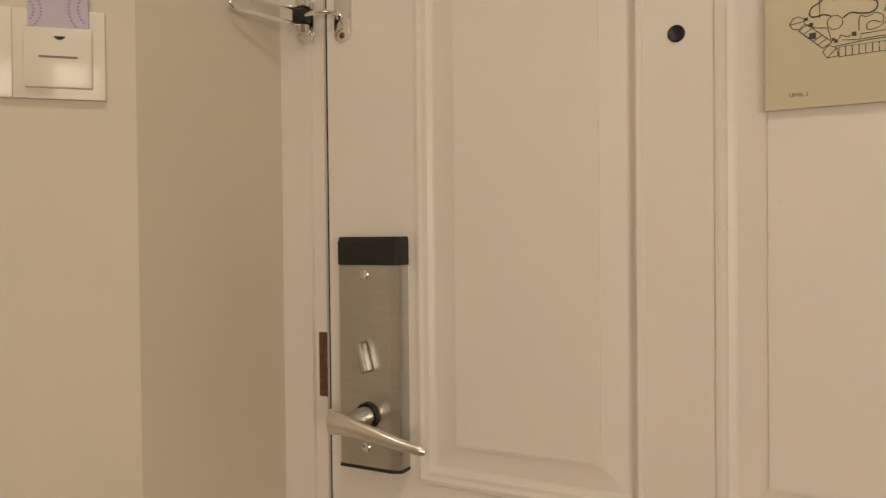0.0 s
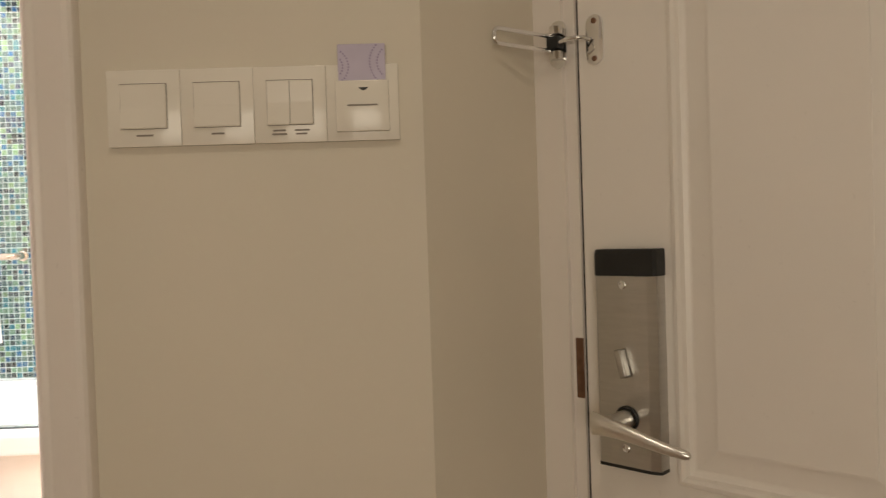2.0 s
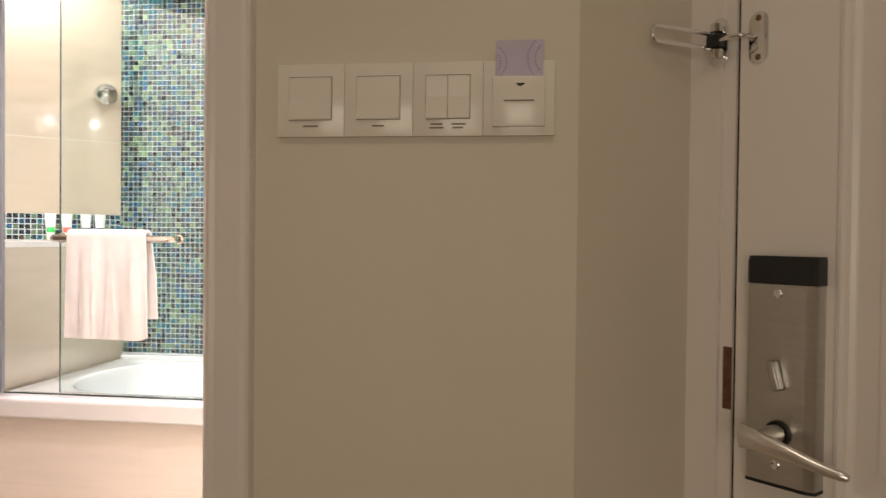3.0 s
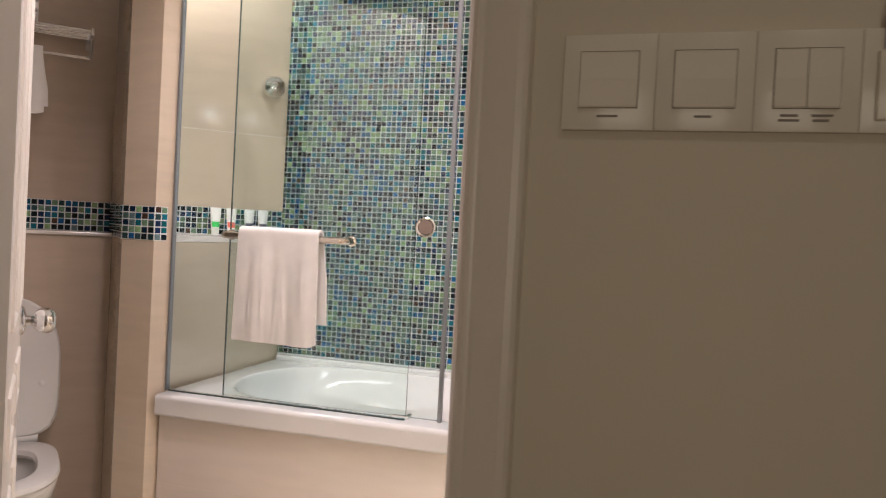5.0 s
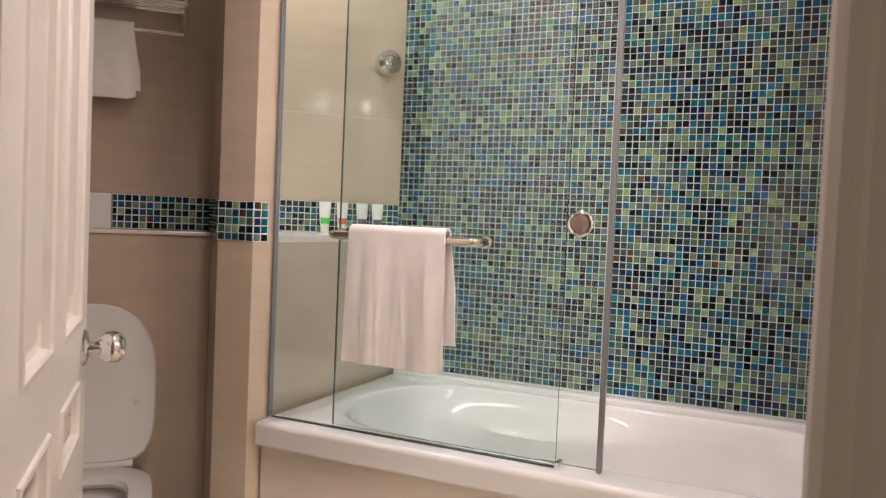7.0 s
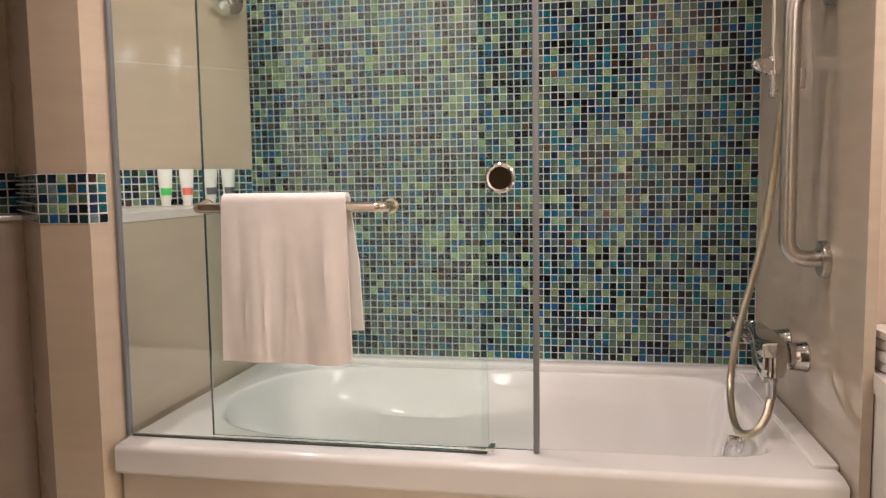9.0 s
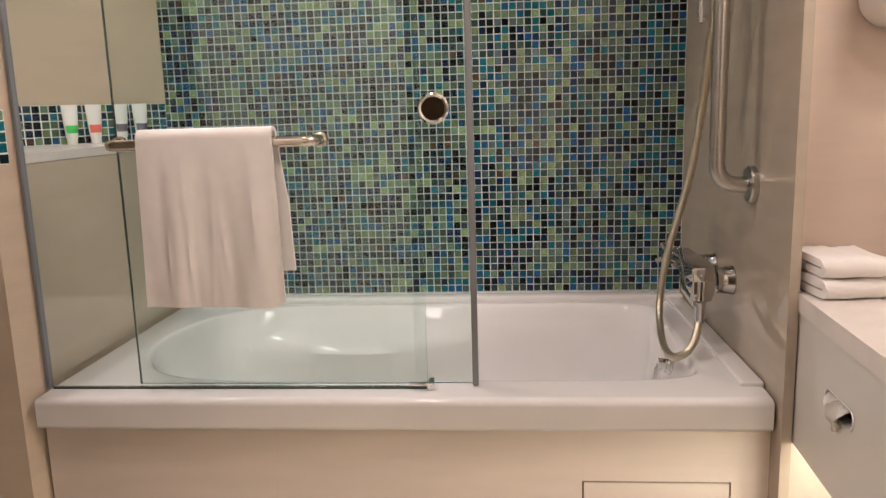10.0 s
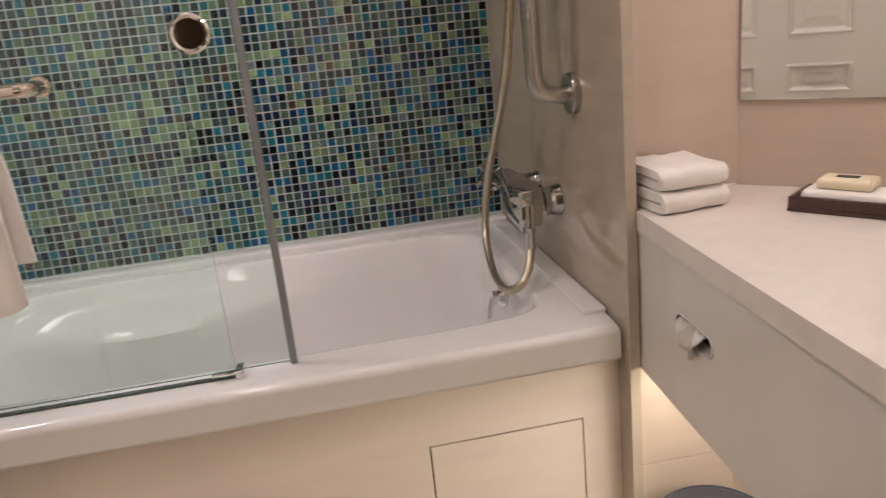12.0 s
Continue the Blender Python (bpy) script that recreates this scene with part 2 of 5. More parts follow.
# ---- setting ----
floor_bath = structure("floor_bathroom", box(bmesh.new(), -1.6, 2.3, -1.152, 0.95, -0.1, 0), FLOORM, "beige porcelain bathroom floor", "floor")
floor_entry = structure("floor_entry", box(bmesh.new(), -0.4, 3.6, -4.6, -1.152, -0.1, 0), CARPET, "brown carpet of the entry passage", "floor")
structure("ceiling", box(bmesh.new(), -1.6, 3.6, -4.6, 1.0, CEILING, CEILING + 0.1), CEIL, "plain white painted ceiling", "ceiling")

SWY = -1.152
bm = bmesh.new()
prism(bm, [(1.240, SWY), (1.710, SWY), (1.889, -0.942), (1.815, -0.868), (1.65, -1.045), (1.240, -1.045)], 0, CEILING)
box(bm, 0.515, 1.240, SWY, -1.045, 2.06, CEILING)
box(bm, -1.6, 0.515, SWY, -1.045, 0, CEILING)
wall_switch = structure("wall_switch", bm, CREAM, "cream painted entry wall beside the bathroom doorway")

# the diagonal wall of the entrance door: its face lies on x + y = 0.948
DP, DU = Vector((1.941, -0.993, 0)), Vector((0.70711, -0.70711, 0))
DN = Vector((-0.70711, -0.70711, 0))


def on_door(s, out=0.0, z=0.0):
    return DP + DU * s + DN * out + Vector((0, 0, z))


DOORM = face_frame(DP, DU, (0, 0, 1))


def flat(points):
    return [(p.x, p.y) for p in points]


DW = 0.93
bm = bmesh.new()
prism(bm, flat([on_door(DW + 0.07, 0.0), on_door(2.3, 0.0), on_door(2.3, -0.12), on_door(DW + 0.07, -0.12)]), 0, CEILING)
prism(bm, flat([on_door(-0.07, 0.0), on_door(DW + 0.07, 0.0), on_door(DW + 0.07, -0.12), on_door(-0.07, -0.12)]), 2.14, CEILING)
prism(bm, flat([on_door(-0.30, -0.10), on_door(DW + 0.3, -0.10), on_door(DW + 0.3, -0.14), on_door(-0.30, -0.14)]), 0, CEILING)
structure("wall_entrance", bm, CREAM, "cream painted diagonal wall around the entrance door")
bm = bmesh.new()
box(bm, 3.5, 3.6, -4.6, -2.6, 0, CEILING)
box(bm, -0.5, 3.6, -4.7, -4.6, 0, CEILING)
box(bm, -0.5, -0.4, -4.6, SWY, 0, CEILING)
structure("wall_room", bm, CREAM, "cream painted walls of the room")

# entrance door frame
frame_1 = thing("door_frame", on_door(0), "white painted wooden frame of the entrance door", "door frame", kind="structure")
bm = bmesh.new()
prism(bm, flat([on_door(-0.072, 0.012), on_door(-0.022, 0.012), on_door(-0.022, -0.11), on_door(-0.072, -0.11)]), 0, 2.14)
part("frame_post", bm, TRIM, frame_1)
bm = bmesh.new()
prism(bm, flat([on_door(-0.022, 0.004), on_door(-0.004, 0.004), on_door(-0.004, -0.06), on_door(-0.022, -0.06)]), 0, 2.14)
part("stop_strip", bm, TRIM, frame_1)
bm = bmesh.new()
prism(bm, flat([on_door(DW + 0.004, 0.012), on_door(DW + 0.07, 0.012), on_door(DW + 0.07, -0.11), on_door(DW + 0.004, -0.11)]), 0, 2.14)
part("frame_post", bm, TRIM, frame_1)
bm = bmesh.new()
prism(bm, flat([on_door(-0.072, 0.012), on_door(DW + 0.07, 0.012), on_door(DW + 0.07, -0.11), on_door(-0.072, -0.11)]), 2.075, 2.14)
part("frame_head", bm, TRIM, frame_1)
# added dark strip: the shade of the door gap as a colour
bm = prism(bmesh.new(), flat([on_door(-0.0038, -0.002), on_door(-0.0004, -0.002), on_door(-0.0004, -0.008), on_door(-0.0038, -0.008)]), 0, 2.07)
part("gap_shade", bm, GAPSHADE, frame_1, "dark strip painted as the shade in the door gap")
bm = box(bmesh.new(), -0.0165, -0.003, 0.895, 0.984, 0.003, 0.0055, 0.001, m=DOORM)
part("strike_plate", bm, BRONZE, frame_1, "dark metal strike plate")


def panel_door(name, m, width, height, thick, cols, label, category):
    """A panelled leaf: x from the lock edge, y up, its face at z = 0 and its body behind."""
    d = thing(name, m.translation, label, category, kind="structure")
    bm = bmesh.new()
    xs = sorted({0, width, *[v for c in cols for v in c[:2]]})
    zs = sorted({0.006, height, *[v for c in cols for v in c[2:]]})
    holes = [(c[0], c[1], c[2], c[3]) for c in cols]
    for x0, x1 in zip(xs, xs[1:]):
        for z0, z1 in zip(zs, zs[1:]):
            if not any(h[0] <= x0 and x1 <= h[1] and h[2] <= z0 and z1 <= h[3] for h in holes):
                box(bm, x0, x1, z0, z1, -thick, 0, m=m)
    bmesh.ops.remove_doubles(bm, verts=bm.verts[:], dist=0.0002)
    part("leaf", bm, DOORW, d)
    for x0, x1, z0, z1 in holes:
        for side in (0, 1):
            bm = bmesh.new()
            loops = []
            for inset, depth in ((0, 0.0), (0.002, 0.004), (0.007, 0.005), (0.011, 0.001), (0.013, -0.008), (0.019, -0.011), (0.022, -0.0115), (0.052, -0.0055), (0.0525, -0.003), (0.056, -0.0025), (0.066, -0.0025)):
                zz = depth if side == 0 else -thick - depth
                loops.append([m @ Vector(p) for p in ((x0 + inset, z0 + inset, zz), (x1 - inset, z0 + inset, zz), (x1 - inset, z1 - inset, zz), (x0 + inset, z1 - inset, zz))])
            rings(bm, loops, close_ends=False)
            bm.faces.new(list(bm.verts)[-4:])
            part("panel", bm, DOORW, d)
    return d


door_1 = panel_door("door_1", DOORM, DW, 2.07, 0.045,
                    [(0.138, 0.432, 0.795, 1.90), (0.506, 0.800, 0.795, 1.90), (0.138, 0.432, 0.2, 0.62), (0.506, 0.800, 0.2, 0.62)],
                    "white panelled entrance door, closed, with an electronic lock", "door")
part("peephole", lathe(bmesh.new(), [(0.0092, 0), (0.0092, 0.002), (0.008, 0.003), (0.006, 0.002), (0.001, 0.0005)], aim(on_door(0.468, 0, 1.331), DN), 20), BLACK, door_1, "black peephole", True)


# electronic lock
def door_lock():
    m = DOORM
    t = thing("door_lock", on_door(0.055, 0, 0.82), "brushed steel electronic door lock with lever handle and black cap", "door lock")
    x0, x1, z0, z1 = 0.033, 0.126, 0.810, 1.115
    bm = bmesh.new()
    prof = [(x0, 0.0), (x0, 0.024), (x0 + 0.003, 0.027), (x1 - 0.014, 0.027), (x1 - 0.012, 0.0267), (x1 - 0.0008, 0.0240), (x1, 0.0230), (x1, 0.0)]
    g = [[m @ Vector((x, z, d)) for x, d in prof] for z in (z0 + 0.005, 1.078)]
    rings(bm, g)
    part("cover_plate", bm, STEEL, t)
    bm = bmesh.new()
    prof = [(x0 - 0.001, 0.0), (x0 - 0.001, 0.025), (x0 + 0.003, 0.0288), (x1 - 0.003, 0.0288), (x1 + 0.001, 0.024), (x1 + 0.001, 0.0)]
    rings(bm, [[m @ Vector((x, z, d)) for x, d in prof] for z in (1.0785, 1.109)] + [[m @ Vector((x * 0.98 + 0.0015, 1.115, d * 0.9)) for x, d in prof]])
    part("top_cap", bm, BLACK, t, "matt black top cap")
    bm = bmesh.new()
    prof = [(x0, 0.0), (x0, 0.026), (x1 - 0.012, 0.026), (x1, 0.020), (x1, 0.0)]
    rings(bm, [[m @ Vector((x, z, d)) for x, d in prof] for z in (z0, z0 + 0.0048)])
    part("bottom_gasket", bm, BLACK, t, "black bottom gasket")
    for z in (1.066, 0.840):
        part("screw", lathe(bmesh.new(), [(0.0062, 0), (0.0062, 0.0012), (0.005, 0.0022), (0.003, 0.0018), (0.0028, 0.0008)], aim(m @ Vector((0.076, z, 0.027)), DN), 14), CHROME, t, "", True)
    bm = bmesh.new()
    tilt = m @ Matrix.Translation((0.078, 0.959, 0.027)) @ Matrix.Rotation(radians(14), 4, "Z")
    box(bm, -0.0055, 0.0055, -0.020, 0.020, 0.0, 0.016, 0.003, 3, m=tilt)
    part("thumb_turn", bm, STEEL, t, "slanting nickel thumb turn", True)
    part("handle_ring", lathe(bmesh.new(), [(0.0175, 0), (0.0175, 0.003), (0.0150, 0.004), (0.0142, 0.001)], aim(m @ Vector((0.079, 0.882, 0.027)), DN), 24), BLACK, t, "black ring round the spindle", True)
    lever = part("lever_handle", lathe(bmesh.new(), [(0.0135, 0), (0.013, 0.03), (0.012, 0.058)], aim(m @ Vector((0.079, 0.882, 0.027)), DN), 20), NICKEL, t, "curved satin nickel lever", True)
    bm = bmesh.new()
    line = curve([(0.056, 0.884, 0.082), (0.070, 0.884, 0.084), (0.088, 0.882, 0.084), (0.110, 0.877, 0.081), (0.134, 0.870, 0.076), (0.160, 0.862, 0.069), (0.186, 0.857, 0.063)], 5)
    loops = []
    for i, p in enumerate(line):
        k = i / (len(line) - 1)
        h = 0.0170 * (1 - k) ** 1.2 + 0.0064 * k
        w = 0.0075 * (1 - k) + 0.0058 * k
        if i == 0 or i == len(line) - 1:
            h, w = h * 0.6, w * 0.6
        loops.append([m @ (p + Vector((0, h * math.sin(a), w * math.cos(a)))) for a in np.linspace(0, 2 * math.pi, 14, endpoint=False)])
    rings(bm, loops)
    part("lever_arm", bm, NICKEL, lever, "", True)
    return t


door_lock()


def door_guard():
    m = DOORM
    t = thing("door_guard", on_door(-0.026, 0.012, 1.38), "chrome swing bar door guard, folded back from the door", "door guard")
    f = m @ Matrix.Translation((-0.026, 1.416, 0.012))
    base = part("frame_bracket", plate(bmesh.new(), stadium(0.030, 0.070), 0.003, f, 0.001), CHROME, t, "", True)
    part("door_plate", plate(bmesh.new(), stadium(0.028, 0.072), 0.003, m @ Matrix.Translation((0.028, 1.415, 0.0)), 0.001), CHROME, t, "chrome keeper plate on the door", True)
    for dz in (-0.027, 0.027):
        part("screw", lathe(bmesh.new(), [(0.0042, 0), (0.0042, 0.001), (0.003, 0.0022), (0.001, 0.0018)], aim(m @ Vector((0.028, 1.415 + dz, 0.003)), DN), 12), BRONZE, t, "", True)
    for dz in (-0.018, 0.018):
        bm = bmesh.new()
        lathe(bm, [(0.0085, -0.006), (0.0095, -0.005), (0.0095, 0.005), (0.0085, 0.006)], aim(f @ Vector((0.004, dz, 0.013)), (0, 0, 1)), 18)
        part("knuckle", bm, CHROME, t, "", True)
    bm = bmesh.new()
    box(bm, -0.010, 0.012, -0.010, 0.010, 0.003, 0.020, 0.004, 2, m=f)
    part("hinge_block", bm, BLACK, t, "dark hinge block", True)
    bm = bmesh.new()
    tube(bm, [f @ p for p in rounded([(-0.004, 0.0105, 0.014), (-0.025, 0.0105, 0.120), (-0.025, -0.0105, 0.120), (-0.004, -0.0105, 0.014)], 0.0103)], 0.0032, 10)
    part("swing_bar", bm, CHROME, t, "", True)
    bm = bmesh.new()
    tube(bm, curve([m @ Vector(p) for p in ((0.022, 1.416, 0.004), (0.014, 1.418, 0.020), (-0.004, 1.417, 0.027), (-0.022, 1.414, 0.026))], 5), 0.0035, 10)
    part("keeper_knob", bm, CHROME, t, "", True)
    return t


door_guard()


def evacuation_map():
    m = DOORM
    t = thing("evacuation_map", on_door(0.56, 0, 1.24), "beige framed floor plan sign marked LEVEL 2 on the door", "sign")
    x0, z0, w, h = 0.557, 1.239, 0.21, 0.28
    part("board", box(bmesh.new(), x0, x0 + w, z0, z0 + h, 0.0012, 0.004, 0.001, m=m), PAPER, t)
    bm = bmesh.new()
    for a in ((x0, x0 + w, z0, z0 + 0.006), (x0, x0 + w, z0 + h - 0.006, z0 + h), (x0, x0 + 0.006, z0 + 0.006, z0 + h - 0.006), (x0 + w - 0.006, x0 + w, z0 + 0.006, z0 + h - 0.006)):
        box(bm, *a, 0.004, 0.0052, m=m)
    part("border", bm, PAPER, t)

    def stroke(name, pts, r=0.0004, closed=False):
        pts = [m @ Vector((x0 + a, z0 + b, 0.0042)) for a, b in pts]
        if closed:
            pts.append(pts[0])
        part(name, tube(bmesh.new(), pts, r, 5), INK, t)

    def plan(*pts):
        """Points of the drawing, in its own small units."""
        return [(0.000179 * (a - 50), 0.000179 * (590 - b)) for a, b in pts]

    def smooth_plan(*pts):
        return [tuple(p[:2]) for p in curve([(a, b, 0) for a, b in plan(*pts)], 4)]

    # end pavilions, the two wings of rooms and the corridor
    stroke("plan_line", plan((178, 118), (195, 85), (225, 78), (252, 95), (255, 125), (225, 150), (195, 145)), closed=True)
    stroke("plan_line", plan((178, 118), (255, 108)))
    stroke("plan_line", plan((345, 290), (375, 255), (415, 275), (420, 320), (365, 325)), closed=True)
    stroke("plan_line", plan((365, 325), (415, 275)))
    for k in range(6):
        a, b = 225 + 24 * k, 158 + 22.4 * k
        stroke("plan_line", plan((a, b), (a + 45, b - 30)))
        if k < 5:
            stroke("plan_line", plan((a, b), (a + 24, b + 22.4)))
            stroke("plan_line", plan((a + 45, b - 30), (a + 69, b - 7.6)))
    for k in range(16):
        a = 425 + 32 * k
        stroke("plan_line", plan((a, 325 - k), (a, 272 - k), (a + 32, 271 - k), (a + 32, 324 - k)), closed=True)
    stroke("plan_line", plan((405, 266), (540, 252), (930, 232)))
    stroke("plan_line", plan((440, 236), (525, 246), (530, 215), (930, 192)))
    stroke("plan_line", plan((530, 242), (930, 220)))
    # lagoon and garden outlines
    stroke("plan_line", smooth_plan((345, 0), (330, 15), (290, 40), (280, 75), (300, 92), (350, 85), (385, 98)), 0.0007)
    stroke("plan_line", smooth_plan((445, 115), (480, 92), (520, 100), (575, 105), (605, 85), (605, 50), (560, 30), (510, 25), (490, 0)), 0.0007)
    stroke("plan_line", plan((330, 0), (330, 100)))
    stroke("plan_line", smooth_plan((255, 125), (300, 150), (360, 160), (375, 180), (385, 230)))
    stroke("plan_line", [p for k in range(9) for p in plan((405 + 40 * math.cos(0.3 + k * 0.785), 135 + 40 * math.sin(0.3 + k * 0.785)))])
    stroke("plan_line", smooth_plan((520, 195), (525, 120), (560, 125), (600, 110), (635, 130), (630, 165), (590, 150), (560, 165), (565, 195), (610, 190), (650, 160), (665, 120), (655, 60), (640, 110)))
    stroke("plan_line", smooth_plan((425, 228), (432, 208), (450, 215), (470, 222), (480, 214)))
    stroke("plan_line", plan((385, -30), (400, 15), (420, -5), (470, -60)), 0.0007)
    for a, b, w in ((263, 98, 9), (288, 132, 10), (295, 195, 17), (398, 228, 8), (412, 238, 9), (498, 210, 11)):
        (u, v), h = plan((a, b))[0], 0.000179 * w
        part("plan_mark", box(bmesh.new(), x0 + u - h, x0 + u + h, z0 + v - h, z0 + v + h, 0.0041, 0.0046, m=m), INK, t)
    cu = bpy.data.curves.new("lettering", "FONT")
    cu.body, cu.size, cu.extrude, cu.align_x = "LEVEL 2", 0.0052, 0.0001, "LEFT"
    ob = new("lettering", cu)
    ob.data.materials.append(INK)
    ob.parent = t
    ob.matrix_parent_inverse = ORIGIN[t.name].inverted()
    ob.matrix_basis = m @ Matrix.Translation((x0 + 0.0224, z0 + 0.0120, 0.0042))
    return t


evacuation_map()

# bathroom doorway casing and jamb
case_1 = thing("door_casing", (1.20, SWY, 0), "white moulded casing of the bathroom doorway", "door casing", kind="structure")


def casing(outline, z0, z1, name="casing_post"):
    part(name, prism(bmesh.new(), outline, z0, z1), TRIM, case_1)


def moulded(x_in, x_out):
    """Section of a casing: from the opening outwards."""
    d = 1 if x_out > x_in else -1
    steps = ((0, 0.0), (0, 0.005), (0.002, 0.010), (0.007, 0.0155), (0.012, 0.017), (0.016, 0.0155), (0.019, 0.0150), (0.024, 0.0165), (0.040, 0.0195), (0.056, 0.022), (0.063, 0.0215), (0.067, 0.018), (0.068, 0.012), (0.068, 0.0))
    return [(x_in + d * a, SWY - b) for a, b in steps]


casing(moulded(1.2245, 1.2925), 0, 2.13)
casing(moulded(0.53, 0.464), 0, 2.13)
part("casing_head", box(bmesh.new(), 0.53, 1.227, SWY - 0.02, SWY, 2.06, 2.13, 0.003), TRIM, case_1)
casing([(1.229, SWY + 0.002), (1.240, SWY + 0.002), (1.240, -1.043), (1.229, -1.043)], 0, 2.06, "jamb")
casing([(0.515, SWY + 0.002), (0.528, SWY + 0.002), (0.528, -1.043), (0.515, -1.043)], 0, 2.06, "jamb")
part("jamb_head", box(bmesh.new(), 0.528, 1.229, SWY + 0.002, -1.043, 2.045, 2.06), TRIM, case_1)
case_2 = thing("bath_casing", (1.25, -1.045, 0), "white flat casing on the bathroom side of the doorway", "door casing", kind="structure")
part("casing_post", box(bmesh.new(), 1.236, 1.304, -1.045, -1.027, 0, 2.12, 0.004), TRIM, case_2)
part("casing_post", box(bmesh.new(), 0.446, 0.514, -1.045, -1.027, 0, 2.12, 0.004), TRIM, case_2)

# open bathroom door: the face towards the tub runs from its hinge edge to its lock edge
HE, LE = Vector((0.600, -1.114, 0)), Vector((0.104, -0.602, 0))
bu = (LE - HE).normalized()
BATHM = face_frame(HE, bu, (0, 0, 1))
W2 = (LE - HE).length
door_2 = panel_door("door_2", BATHM, W2, 2.03, 0.048,
                    [(0.105, 0.305, 0.975, 1.88), (0.405, 0.605, 0.975, 1.88), (0.105, 0.305, 0.785, 0.880), (0.405, 0.605, 0.785, 0.880), (0.105, 0.305, 0.18, 0.69), (0.405, 0.605, 0.18, 0.69)],
                    "white glossy panelled bathroom door standing open", "door")
for side in (1, -1):
    d = BATHM.to_3x3() @ Vector((0, 0, side))
    p = BATHM @ Vector((W2 - 0.060, 0.926, 0 if side == 1 else -0.048))
    knob = part("door_knob", lathe(bmesh.new(), [(0.012, 0), (0.010, 0.014), (0.0095, 0.020), (0.013, 0.024), (0.020, 0.029), (0.0255, 0.036), (0.0275, 0.044), (0.0270, 0.052), (0.0235, 0.060), (0.017, 0.0655), (0.009, 0.068), (0.001, 0.0682)], aim(p, d), 28), CHROME, door_2, "round chrome knob", True)
    part("rose", lathe(bmesh.new(), [(0.031, 0), (0.031, 0.003), (0.026, 0.008), (0.013, 0.011)], aim(p, d), 28), CHROME, knob, "", True)
for z in (0.960, 0.25, 1.78):
    hm = face_frame(BATHM @ Vector((0, z, -0.024)), BATHM.to_3x3() @ Vector((0, 0, 1)), (0, 0, 1))
    h = part("hinge", box(bmesh.new(), -0.0235, 0.008, 0, 0.10, 0.0002, 0.0022, 0.0006, m=hm), BRONZE, door_2, "worn steel butt hinge leaf")
    for k, (a, b) in enumerate(((0.002, 0.088), (0.010, 0.064), (0.002, 0.040), (0.010, 0.014))):
        part("screw", lathe(bmesh.new(), [(0.0045, 0), (0.0042, 0.0010), (0.0022, 0.0008), (0.001, 0.0002)], aim(hm @ Vector((-a, b, 0.0022)), hm.to_3x3() @ Vector((0, 0, 1))), 12), NICKEL, h, "", True)
    for k in range(5):
        part("knuckle", lathe(bmesh.new(), [(0.0058, 0.0), (0.0062, 0.001), (0.0062, 0.0185), (0.0058, 0.0195)], aim(hm @ Vector((-0.027, 0.02 * k, 0.002)), (0, 0, 1)), 14), NICKEL, h, "", True)


# switch row
def switch_row():
    t = thing("switch_panel", (1.45, SWY, 1.27), "row of ivory light switches with a key card holder", "light switch")
    x0, x1, z0, z1 = 1.2735, 1.6290, 1.2755, 1.3690
    pitch = (x1 - x0) / 4
    for i in range(4):
        a = x0 + i * pitch
        unit = part("switch_plate" if i < 3 else "card_holder", box(bmesh.new(), a + 0.0001, a + pitch - 0.0001, SWY - 0.0085, SWY, z0, z1, 0.0009, 2), PLASTIC, t, "" if i < 3 else "glossy ivory key card holder", True)
        if i < 3:
            c = a + pitch / 2
            n = 2 if i == 2 else 1
            # grey plate whose edge paints the shade line round the rockers
            part("recess_shade", box(bmesh.new(), c - 0.0285, c + 0.0285, SWY - 0.0088, SWY - 0.0080, 1.2965, 1.3525), PRINTSHADE, unit)
            for k in range(n):
                w = 0.056 / n
                l, r = c - 0.028 + k * w, c - 0.028 + (k + 1) * w
                bm = bmesh.new()
                prof = [(1.2970, 0.0086), (1.2970, 0.0120), (1.2985, 0.0128), (1.3240, 0.0104), (1.3260, 0.0104), (1.3500, 0.0112), (1.3513, 0.0102), (1.3513, 0.0086)]
                rings(bm, [[(x, SWY - d, z) for z, d in prof] for x in (l + 0.0004, r - 0.0004)])
                part("rocker", bm, PLASTIC, unit)
            words = [(c, 0.010, 1.2890)] if i < 2 else [(c - 0.014, 0.0075, 1.2905), (c - 0.014, 0.009, 1.2860), (c + 0.014, 0.009, 1.2905), (c + 0.013, 0.0068, 1.2860)]
            for wx, half, wz in words:
                if i == 1:
                    half = 0.0078
                part("caption_bar", box(bmesh.new(), wx - half, wx + half, SWY - 0.0092, SWY - 0.0084, wz - 0.0011, wz + 0.0011), PRINTSHADE, unit)
        else:
            part("slot_cover", box(bmesh.new(), 1.5520, 1.6170, SWY - 0.0170, SWY - 0.0084, 1.2860, 1.3480, 0.0015, 2), PLASTIC, unit, "", True)
            part("caption_bar", box(bmesh.new(), 1.5665, 1.6035, SWY - 0.0176, SWY - 0.0168, 1.3165, 1.3185), PRINTSHADE, unit)
            bm = bmesh.new()
            rings(bm, [[(1.5805 + x, SWY - d, 1.3365 + z) for x, z in ((0, 0.0024), (0.003, -0.0004), (0.006, -0.0014), (0.009, -0.0004), (0.012, 0.0024))] for d in (0.0168, 0.0177)])
            part("arrow_mark", bm, BLACK, unit)
    return t


switch_row().location += Vector((0.0515, 0, -0.0125))


